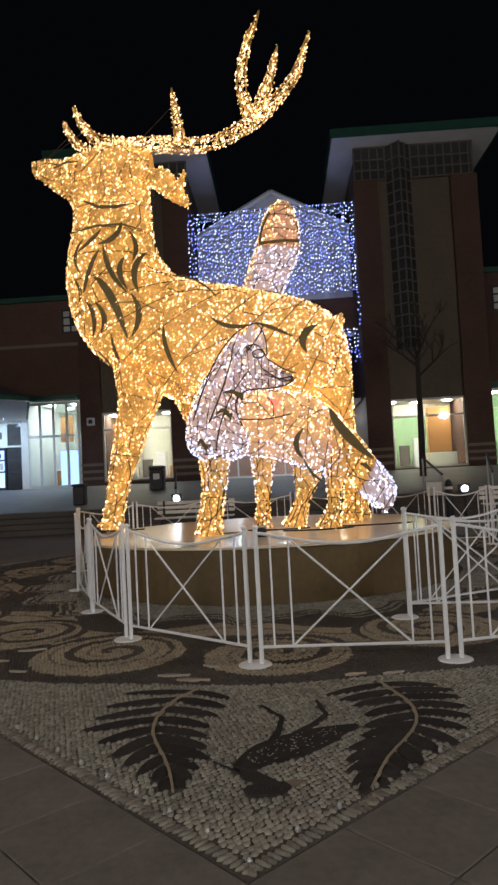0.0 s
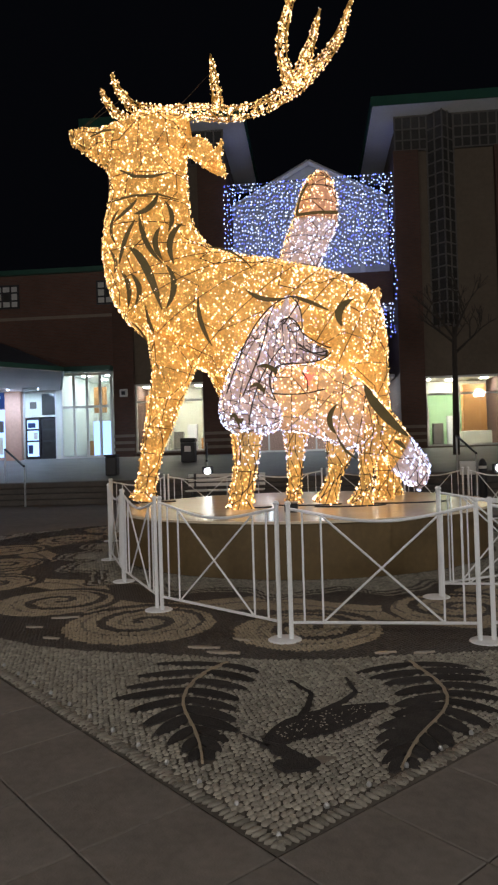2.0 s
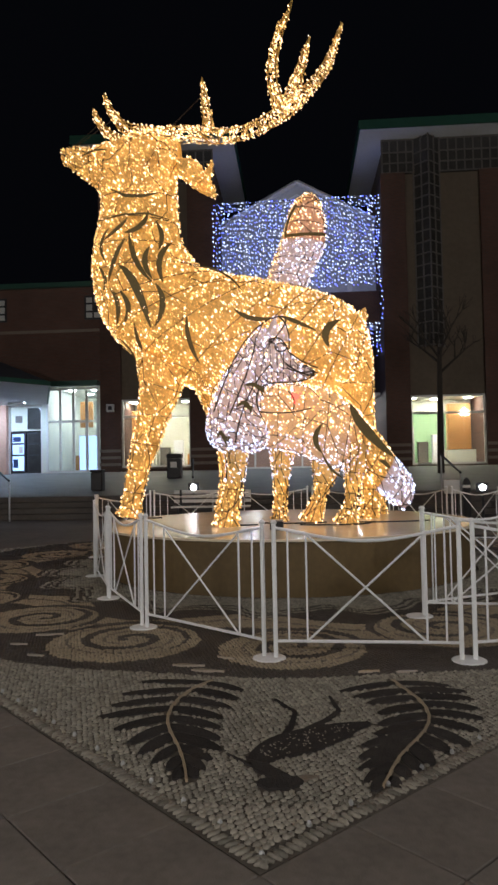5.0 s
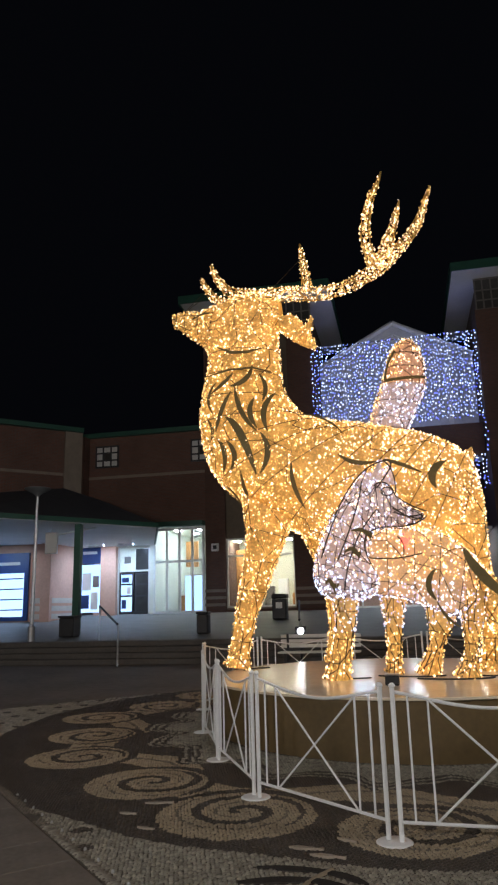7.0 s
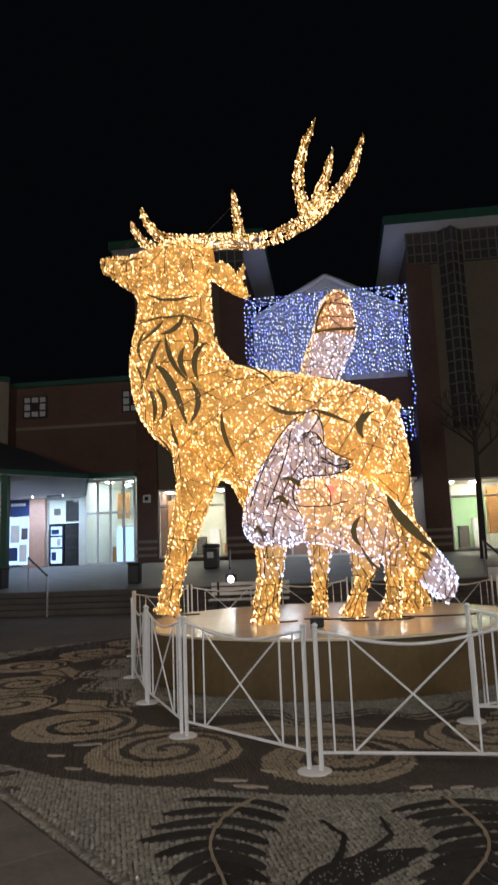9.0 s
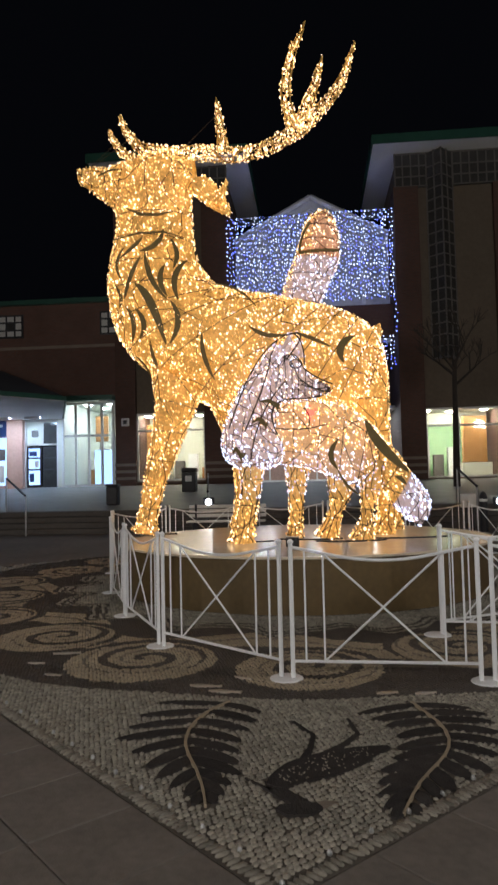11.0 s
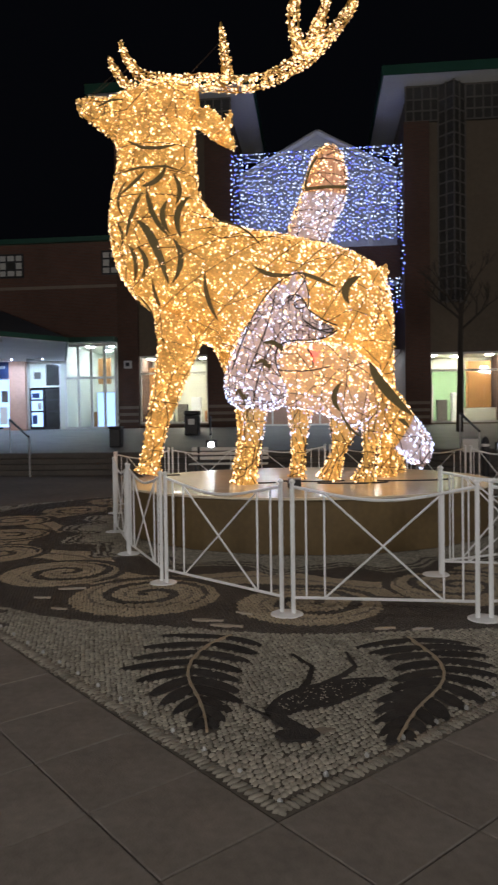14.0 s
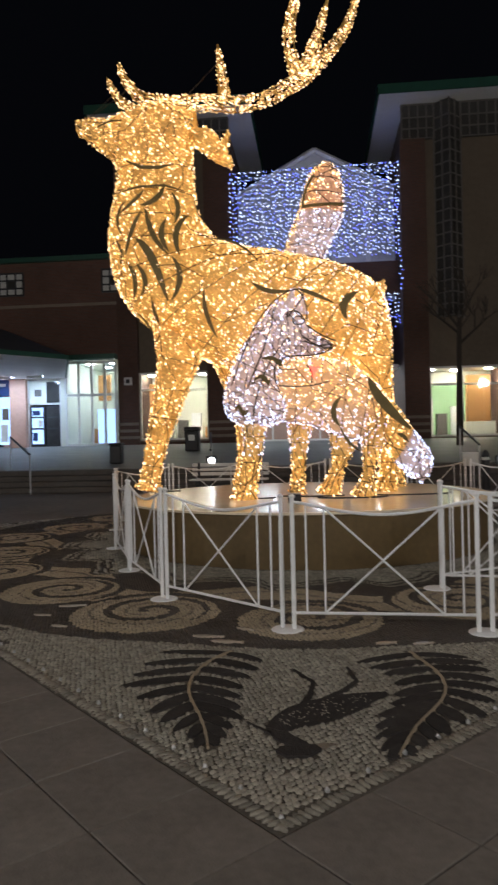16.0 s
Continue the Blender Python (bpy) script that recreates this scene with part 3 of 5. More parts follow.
# ---------------------------------------------------------------- light sculptures
class Sculpture:
    """Gathers the skin, wires, strokes and bulbs of one light sculpture into one mesh."""

    def __init__(self, seed):
        self.v, self.f, self.s = [], [], []
        self.rng = np.random.default_rng(seed)

    def add(self, verts, faces, slot):
        k = len(self.v)
        self.v += [tuple(map(float, p)) for p in verts]
        self.f += [tuple(i + k for i in q) for q in faces]
        self.s += [slot] * len(faces)

    def rings(self, stations, sides=20, steps=4):
        """Stations of a centre, a half-axis in the plane of the body and the radius across it; smoothed between."""
        st = np.array(stations, float)
        u = np.linspace(0, len(st) - 1, (len(st) - 1) * steps + 1)
        i = np.minimum(u.astype(int), len(st) - 2)
        w = (u - i)[:, None]
        d = np.gradient(st, axis=0)
        out = st[i] * (2 * w**3 - 3 * w**2 + 1) + d[i] * (w**3 - 2 * w**2 + w) + st[i + 1] * (3 * w**2 - 2 * w**3) + d[i + 1] * (w**3 - w**2)
        cen, half, across = out[:, :3], out[:, 3:6], np.maximum(out[:, 6], 0.008)
        a = np.linspace(0, 2 * np.pi, sides, endpoint=False)[None, :, None]
        return cen[:, None] + np.cos(a) * half[:, None] + np.sin(a) * across[:, None, None] * np.array([0, 1.0, 0]), cen

    def tube(self, stations, skin, bulbs, spacing=0.05, sides=20, wires=True, size=0.0117, every=3, wire=0.0075, lines=7, frame=None):
        """bulbs: pairs of slot and share; or a function of the place."""
        ring, cen = self.rings(stations, sides)
        n, m = ring.shape[:2]
        verts = np.concatenate([ring.reshape(-1, 3), cen[:1], cen[-1:]])
        faces = [(i * m + k, i * m + (k + 1) % m, (i + 1) * m + (k + 1) % m, (i + 1) * m + k) for i in range(n - 1) for k in range(m)]
        faces += [((k + 1) % m, k, n * m) for k in range(m)] + [((n - 1) * m + k, (n - 1) * m + (k + 1) % m, n * m + 1) for k in range(m)]
        if skin is not None:
            self.add(verts, faces, skin)
        quad = np.array([f for f in faces if len(f) == 4])
        p = verts[quad]
        area = np.linalg.norm(np.cross(p[:, 2] - p[:, 0], p[:, 3] - p[:, 1]), axis=1) / 2
        count = int(area.sum() / spacing**2) + 1
        pick = self.rng.choice(len(quad), count, p=area / area.sum())
        uv = self.rng.random((count, 2))
        q = p[pick]
        at = (q[:, 0] * (1 - uv[:, :1]) + q[:, 1] * uv[:, :1]) * (1 - uv[:, 1:]) + (q[:, 3] * (1 - uv[:, :1]) + q[:, 2] * uv[:, :1]) * uv[:, 1:]
        nor = np.cross(q[:, 2] - q[:, 0], q[:, 3] - q[:, 1])
        nor /= np.linalg.norm(nor, axis=1)[:, None] + 1e-9
        mid = cen[np.minimum(pick // m, n - 2)]
        nor *= np.sign(((at - mid) * nor).sum(1))[:, None]
        # for each light on the cloth an unseen one is added inside to brighten it
        inner = at - nor * self.rng.uniform(0.03, 0.06, (count, 1))
        at += nor * self.rng.uniform(0.008, 0.03, (count, 1))
        for c in np.concatenate([at, inner]):
            mix = bulbs(c) if callable(bulbs) else bulbs
            die, slot = self.rng.random(), mix[-1][0]
            for k, share in mix:
                die -= share
                if die < 0:
                    slot = k
                    break
            if slot is None:
                continue
            u = self.rng.random()
            self.bulb(c, size * (0.6 + 0.4 * u + 0.6 * u**6) * (1.3 if slot in (HOT, COLD) else 1.0), slot)
        if wires:
            for i in range(every, n - 1, every):
                loop = cen[i] + (ring[i] - cen[i]) * 1.03
                self.wire(np.concatenate([loop, loop[:1]]), wire, WIRE if frame is None else frame)
            for k in range(0, m, max(1, m // lines)):
                drift = (k + np.round(1.2 * np.sin(np.arange(n) * 0.7 + k)).astype(int)) % m
                self.wire(cen + (ring[np.arange(n), drift] - cen) * 1.03, wire, WIRE if frame is None else frame)
        return ring, cen

    def bulb(self, c, r, slot):
        c = np.asarray(c)
        v = [c + np.array(d) * r for d in ((1, 0, 0), (-1, 0, 0), (0, 1, 0), (0, -1, 0), (0, 0, 1.3), (0, 0, -1.3))]
        self.add(v, [(0, 2, 4), (2, 1, 4), (1, 3, 4), (3, 0, 4), (2, 0, 5), (1, 2, 5), (3, 1, 5), (0, 3, 5)], slot)

    def wire(self, path, r, slot):
        path = np.asarray(path)
        tan = np.gradient(path, axis=0)
        tan /= np.linalg.norm(tan, axis=1)[:, None] + 1e-9
        ref = np.where(np.abs(tan[:, 2:]) > 0.9, [[1.0, 0, 0]], [[0, 0, 1.0]])
        a = np.cross(tan, ref)
        a /= np.linalg.norm(a, axis=1)[:, None] + 1e-9
        b = np.cross(tan, a)
        k = [path + r * (a * math.cos(w) + b * math.sin(w)) for w in (0.5, 2.6, 4.7)]
        v = np.stack(k, 1).reshape(-1, 3)
        f = [(3 * i + j, 3 * i + (j + 1) % 3, 3 * i + 3 + (j + 1) % 3, 3 * i + 3 + j) for i in range(len(path) - 1) for j in range(3)]
        self.add(v, f, slot)

    def ribbon(self, path, widths, thick, slot):
        """A flat curved stroke standing a little off the skin, facing -y."""
        path = np.asarray(path, float)
        tan = np.gradient(path, axis=0)
        wid = np.cross(tan, [0, 1.0, 0])
        wid /= np.linalg.norm(wid, axis=1)[:, None] + 1e-9
        w = np.asarray(widths)[:, None]
        off = np.array([0, thick, 0])
        v = np.stack([path - wid * w - off, path + wid * w - off, path + wid * w + off, path - wid * w + off], 1).reshape(-1, 3)
        f = [(4 * i + j, 4 * i + (j + 1) % 4, 4 * i + 4 + (j + 1) % 4, 4 * i + 4 + j) for i in range(len(path) - 1) for j in range(4)]
        self.add(v, f, slot)

    def build(self, name, mats):
        return mesh_object(name, self.v, self.f, mats, self.s)


SKIN, PALE, SALMON, OLIVE, WIRE, GOLD, HOT, COLD, PINK, RED, PEACH, AMBER, LILAC, GILT = range(14)
SCULPT_MATS = [M_SKIN, M_SKIN_PALE, M_SKIN_SALMON, M_SKIN_OLIVE, M_WIRE, M_BULB, M_BULB_HOT, M_BULB_COLD, M_BULB_PINK, M_BULB_RED, M_SKIN_PEACH, M_BULB_AMBER, M_BULB_LILAC, M_GILT]
WARM = ((AMBER, 0.46), (GOLD, 0.34), (HOT, 0.18), (PINK, 0.02))
ANTLER = ((AMBER, 0.22), (GOLD, 0.38), (HOT, 0.36), (PINK, 0.04))
FLANK = ((AMBER, 0.26), (GOLD, 0.24), (HOT, 0.22), (PINK, 0.24), (LILAC, 0.04))


def at_depth(rows, y):
    """Rows of x, z, half-axis x, half-axis z and radius across, or of x, z and radius along a line, at the depth y."""
    if len(rows[0]) == 5:
        return [(x, y, z, a, 0, b, r) for x, z, a, b, r in rows]
    line = np.array(rows, float)
    tan = np.gradient(line[:, :2], axis=0)
    tan /= np.linalg.norm(tan, axis=1)[:, None]
    return [(x, y, z, -t[1] * r, 0, t[0] * r, r) for (x, z, r), t in zip(line, tan)]


STAG_Y, FOX_Y, BIRD_Y = 11.6, 10.3, 12.4
TRUNK = [(-2.41, 6.55, 0.672, 0.084, 0.432), (-2.37, 6.04, 0.65, -0.044, 0.443), (-2.38, 5.44, 0.746, -0.048, 0.553), (-2.23, 4.89, 0.951, 0.027, 0.729), (-1.9, 4.44, 1.096, 0.336, 0.875), (-1.42, 4.12, 1.118, 0.573, 0.944), (-0.73, 3.78, 0.909, 0.796, 0.933), (-0.17, 3.6, 0.816, 0.855, 0.937), (0.38, 3.47, 0.611, 0.844, 0.828), (0.92, 3.3, 0.396, 0.761, 0.702), (1.3, 3.18, 0.158, 0.552, 0.475), (1.45, 3.18, 0.05, 0.263, 0.173)]
HEAD = [(-1.66, 6.89, -0.003, -0.288, 0.277), (-2.11, 6.9, 0.027, -0.49, 0.367), (-2.8, 6.79, -0.088, -0.462, 0.304), (-3.2, 6.82, 0.003, -0.31, 0.198), (-3.53, 6.96, 0.002, -0.195, 0.133), (-3.72, 7.02, 0.005, -0.101, 0.097)]
FORELEG = [(-1.95, 3.33, 0.421, -0.255, 0.359), (-2.01, 2.75, 0.305, -0.062, 0.232), (-2.19, 2.11, 0.229, -0.034, 0.176), (-2.36, 1.55, 0.166, -0.029, 0.132), (-2.46, 1.08, 0.161, -0.029, 0.129), (-2.52, 0.78, 0.209, -0.031, 0.162)]
FORELEG_FAR = [(-1.24, 3.06, 0.379, -0.068, 0.324), (-1.07, 2.41, 0.23, -0.012, 0.2), (-0.98, 1.7, 0.154, -0.008, 0.139), (-1.0, 1.21, 0.129, -0.006, 0.119), (-1.04, 0.75, 0.188, -0.022, 0.167)]
HINDLEG = [(1.09, 3.49, 0.408, -0.115, 0.333), (1.17, 2.68, 0.33, 0.027, 0.263), (1.29, 2.01, 0.216, 0.032, 0.179), (1.42, 1.49, 0.143, -0.007, 0.122), (1.41, 1.06, 0.129, -0.006, 0.112), (1.36, 0.65, 0.175, -0.008, 0.146)]
HINDLEG_FAR = [(1.27, 2.75, 0.307, 0.031, 0.263), (1.48, 2.04, 0.157, 0.036, 0.145), (1.66, 1.38, 0.129, -0.006, 0.119), (1.65, 0.98, 0.109, -0.005, 0.103), (1.61, 0.69, 0.187, -0.018, 0.166)]
EAR = [(-1.66, 6.65, 0.003, -0.112, 0.053), (-1.43, 6.54, -0.053, -0.204, 0.092), (-1.2, 6.29, -0.06, -0.131, 0.066), (-1.02, 6.09, -0.013, -0.029, 0.021)]
EAR_TIP = [(-1.26, 6.23, 0.08), (-1.15, 6.42, 0.071), (-1.07, 6.68, 0.014)]
TAIL = [(1.25, 3.86, 0.102), (1.35, 4.0, 0.102), (1.43, 4.19, 0.006)]
BEAM = [(-2.07, 7.19, 0.138), (-1.44, 7.2, 0.128), (-0.96, 7.13, 0.119), (-0.48, 7.19, 0.109), (-0.09, 7.36, 0.119), (0.3, 7.62, 0.128), (0.65, 7.94, 0.09), (0.91, 8.31, 0.071), (1.07, 8.74, 0.033), (1.15, 8.95, 0.006)]
TINE_A = [(-1.13, 7.24, 0.09), (-1.16, 7.58, 0.071), (-1.2, 7.88, 0.043), (-1.23, 8.16, 0.006)]
TINE_B = [(0.1, 7.49, 0.119), (-0.02, 7.94, 0.09), (-0.03, 8.38, 0.081), (0.1, 8.87, 0.062), (0.23, 9.15, 0.033), (0.32, 9.39, 0.006)]
TINE_C = [(0.26, 7.72, 0.119), (0.4, 8.1, 0.081), (0.51, 8.44, 0.052), (0.6, 8.75, 0.006)]
BROW_A = [(-1.92, 7.18, 0.138), (-2.5, 7.34, 0.1), (-2.73, 7.55, 0.071), (-2.87, 7.81, 0.043), (-2.91, 7.98, 0.006)]
BROW_B = [(-2.21, 7.26, 0.123), (-2.71, 7.33, 0.093), (-3.0, 7.52, 0.064), (-3.17, 7.79, 0.044), (-3.23, 7.95, 0.006)]
FOX_HEAD = [(-0.26, 2.98, 0.035, -0.196, 0.153), (-0.1, 3.1, 0.014, -0.342, 0.272), (0.08, 3.04, -0.006, -0.267, 0.201), (0.27, 2.92, -0.014, -0.139, 0.112), (0.46, 2.9, -0.004, -0.07, 0.072), (0.51, 2.9, -0.002, -0.027, 0.036)]
FOX_NECK = [(-0.04, 3.42, 0.183, -0.213, 0.211), (-0.39, 2.98, 0.187, -0.245, 0.246), (-0.57, 2.58, 0.306, -0.165, 0.276), (-0.61, 2.2, 0.44, -0.102, 0.353), (-0.63, 1.92, 0.404, -0.052, 0.299), (-0.63, 1.79, 0.199, -0.01, 0.131)]
FOX_BODY = [(-0.71, 2.34, -0.071, -0.399, 0.255), (-0.27, 2.31, -0.022, -0.456, 0.295), (0.23, 2.27, -0.025, -0.496, 0.32), (0.68, 2.14, -0.068, -0.53, 0.355), (1.05, 1.93, -0.103, -0.423, 0.282), (1.24, 1.8, -0.119, -0.214, 0.132)]
FOX_LEG_A = [(-0.65, 1.99, 0.228, -0.011, 0.198), (-0.66, 1.5, 0.133, -0.006, 0.122), (-0.75, 1.01, 0.137, -0.006, 0.125), (-0.83, 0.7, 0.188, -0.034, 0.169)]
FOX_LEG_B = [(0.02, 1.98, 0.217, -0.011, 0.19), (-0.01, 1.38, 0.118, -0.006, 0.11), (-0.03, 0.95, 0.096, -0.005, 0.093), (-0.05, 0.74, 0.125, -0.024, 0.118)]
FOX_LEG_C = [(0.72, 1.99, 0.319, -0.057, 0.275), (0.66, 1.48, 0.191, -0.048, 0.174), (0.58, 1.12, 0.094, -0.022, 0.093), (0.42, 0.72, 0.17, -0.03, 0.154)]
FOX_LEG_D = [(1.14, 1.87, 0.244, -0.05, 0.216), (1.05, 1.33, 0.111, -0.012, 0.105), (1.01, 1.0, 0.086, -0.014, 0.086), (0.93, 0.71, 0.167, -0.03, 0.152)]
FOX_TAIL = [(0.98, 2.26, -0.086, -0.187, 0.203), (1.26, 1.87, -0.133, -0.201, 0.235), (1.53, 1.44, -0.136, -0.224, 0.254), (1.77, 1.17, -0.12, -0.192, 0.222), (1.86, 1.01, -0.073, -0.104, 0.132)]
FOX_EAR_A = [(-0.12, 3.41, 0.095), (-0.06, 3.57, 0.062), (-0.03, 3.73, 0.005)]
FOX_EAR_B = [(0.07, 3.4, 0.088), (0.08, 3.57, 0.055), (0.09, 3.72, 0.005)]
BIRD = [(0.54, 6.45, 0.092, -0.01, 0.09), (0.53, 6.29, 0.235, -0.03, 0.206), (0.49, 5.98, 0.332, -0.037, 0.283), (0.43, 5.57, 0.388, -0.035, 0.327), (0.24, 5.15, 0.377, -0.048, 0.32), (0.08, 4.77, 0.334, -0.069, 0.289)]
# strokes of dark cloth: start, middle and end as x, z, then half-width
MANE = [(-2.12, 5.78, -2.23, 5.52, -2.46, 5.42, 0.045), (-1.98, 5.61, -1.87, 5.33, -1.9, 5.07, 0.04), (-2.46, 5.67, -2.6, 5.52, -2.85, 5.36, 0.03), (-2.48, 5.29, -2.63, 4.99, -2.75, 4.65, 0.036), (-2.4, 5.36, -2.27, 4.91, -2.02, 4.55, 0.042), (-2.06, 5.11, -2.11, 4.86, -2.0, 4.59, 0.046), (-1.72, 5.18, -1.87, 4.89, -1.82, 4.53, 0.05), (-2.53, 4.83, -2.27, 4.49, -2.05, 3.87, 0.068), (-1.91, 4.46, -1.81, 4.15, -1.94, 3.84, 0.048), (-2.72, 4.49, -2.59, 4.23, -2.64, 3.94, 0.04), (-2.53, 4.42, -2.4, 4.17, -2.48, 3.97, 0.042), (-2.94, 4.89, -2.83, 4.68, -2.87, 4.5, 0.03), (-2.8, 5.52, -2.92, 5.27, -2.82, 4.97, 0.026)]
FLANK_STROKES = [(-2.31, 3.88, -2.28, 3.63, -2.18, 3.39, 0.03), (-1.43, 3.92, -1.41, 3.58, -1.28, 3.24, 0.036), (-0.67, 4.01, -0.42, 3.87, -0.12, 3.86, 0.036), (-1.28, 4.75, -0.89, 4.65, -0.59, 4.37, 0.016), (-2.66, 3.72, -2.46, 3.51, -2.32, 3.12, 0.016), (0.94, 3.85, 0.74, 3.67, 0.76, 3.44, 0.062), (0.02, 3.89, 0.26, 3.81, 0.55, 3.68, 0.03)]
FOX_STROKES = [(1.01, 2.42, 1.22, 2.06, 1.59, 1.68, 0.07), (1.4, 1.62, 1.48, 1.58, 1.55, 1.5, 0.03), (0.62, 2.16, 0.51, 1.95, 0.6, 1.74, 0.04), (0.6, 1.74, 0.71, 1.53, 0.88, 1.38, 0.02), (-0.48, 2.71, -0.32, 2.71, -0.19, 2.6, 0.03), (-0.59, 2.41, -0.47, 2.46, -0.38, 2.33, 0.03), (-0.87, 1.98, -0.81, 2.04, -0.74, 1.86, 0.028)]
# drawn outlines of the fox: face, ears, throat and scarf
FOX_LINES = [(-0.13, 3.32, 0.03, 3.36, 0.16, 3.16), (0.01, 3.67, -0.48, 3.3, -0.92, 2.35), (0.16, 3.17, 0.35, 3.03, 0.56, 2.94), (0.56, 2.88, 0.35, 2.76, -0.01, 2.74), (-0.01, 2.74, -0.3, 2.6, -0.22, 2.21), (0.01, 3.67, 0.12, 3.6, -0.09, 3.29), (0.02, 3.68, 0.14, 3.5, 0.16, 3.2), (-0.26, 2.33, 0.1, 2.31, 0.46, 2.37), (0.14, 2.61, 0.21, 2.5, 0.2, 2.35), (0.5, 2.9, 0.3, 2.88, 0.12, 2.95), (-0.3, 3.4, -0.42, 2.95, -0.7, 2.3), (-0.1, 3.0, -0.45, 2.5, -0.62, 1.9)]


def arc(x0, z0, x1, z1, x2, z2, n=11, over=0.0):
    """A smooth bent line through three places, as x and z."""
    t = np.linspace(-over, 1 + over, n)
    return [x0 * (1 - t) * (1 - 2 * t) + 4 * x1 * t * (1 - t) + x2 * t * (2 * t - 1), z0 * (1 - t) * (1 - 2 * t) + 4 * z1 * t * (1 - t) + z2 * t * (2 * t - 1)]


def make_stag():
    s = Sculpture(3)
    s.tube(at_depth(TRUNK, STAG_Y), SKIN, lambda c: FLANK if c[0] > -1.2 and c[2] < 4.4 else WARM, sides=28)
    s.tube(at_depth(HEAD, STAG_Y), SKIN, WARM)
    s.tube(at_depth(FORELEG, STAG_Y - 0.4), SKIN, WARM, sides=14)
    s.tube(at_depth(FORELEG_FAR, STAG_Y + 0.55), SKIN, WARM, sides=14)
    s.tube(at_depth(HINDLEG, STAG_Y - 0.25), SKIN, WARM, sides=14)
    s.tube(at_depth(HINDLEG_FAR, STAG_Y + 0.75), SKIN, WARM, sides=14)
    s.tube(at_depth(EAR, STAG_Y - 0.25), SKIN, WARM, sides=12, wires=False)
    for rows, dy in ((EAR_TIP, -0.3), (TAIL, 0)):
        s.tube(at_depth(rows, STAG_Y + dy), SKIN, WARM, sides=8, wires=False, spacing=0.052)
    # the antlers are open wire cages wound with lights
    for rows, dy in ((BEAM, -0.2), (TINE_A, -0.2), (TINE_B, -0.2), (TINE_C, -0.2), (BROW_A, -0.2), (BROW_B, 0.2)):
        s.tube(at_depth(rows, STAG_Y + dy), None, ANTLER, sides=8, spacing=0.063, every=2, wire=0.009, lines=8, frame=GILT)
    # long S-shaped strokes of dark cloth over the mane and flank
    t = np.linspace(0, 1, 11)
    for *line, wide in MANE + FLANK_STROKES:
        px, pz = arc(*line, over=0.04)
        s.ribbon([(a, STAG_Y - surface(TRUNK, a, b) - 0.035, b) for a, b in zip(px, pz)], wide * np.sin(t * 3.0 + 0.07) ** 0.7, 0.006, OLIVE)
    # jaw line, brow and the seam round the neck
    for line, wide, dy in ((((-2.75, 6.2), (-2.5, 6.08), (-2.2, 6.06), (-1.95, 6.1)), 0.03, 0.5), (((-3.3, 6.85), (-3.05, 6.95), (-2.85, 6.95)), 0.02, 0.33), (((-2.95, 5.62), (-2.5, 5.72), (-2.1, 5.72), (-1.75, 5.6)), 0.018, 0.62)):
        q = np.array(line)
        s.ribbon([(x, STAG_Y - dy, z) for x, z in q], wide * np.sin(np.linspace(0.3, 2.9, len(q))), 0.006, OLIVE)
    # guy wires from the muzzle to the antlers
    for p, q in (((-3.6, 7.1), (-3.05, 7.5)), ((-3.6, 7.1), (-2.75, 7.6)), ((-1.9, 7.35), (-1.2, 7.95))):
        s.wire([(p[0], STAG_Y, p[1]), (q[0], STAG_Y - 0.1, q[1])], 0.005, WIRE)
    return s.build("light_sculpture", SCULPT_MATS)


def surface(rows, x, z):
    """How far a body stands out in front of its middle plane at x, z."""
    best = 0.05
    st = np.array(rows)
    for i in range(len(st) - 1):
        for w in (0, 0.25, 0.5, 0.75):
            c = st[i] * (1 - w) + st[i + 1] * w
            d = math.hypot(x - c[0], z - c[1]) / math.hypot(c[2], c[3])
            if d < 1:
                best = max(best, c[4] * math.sqrt(1 - d * d))
    return best


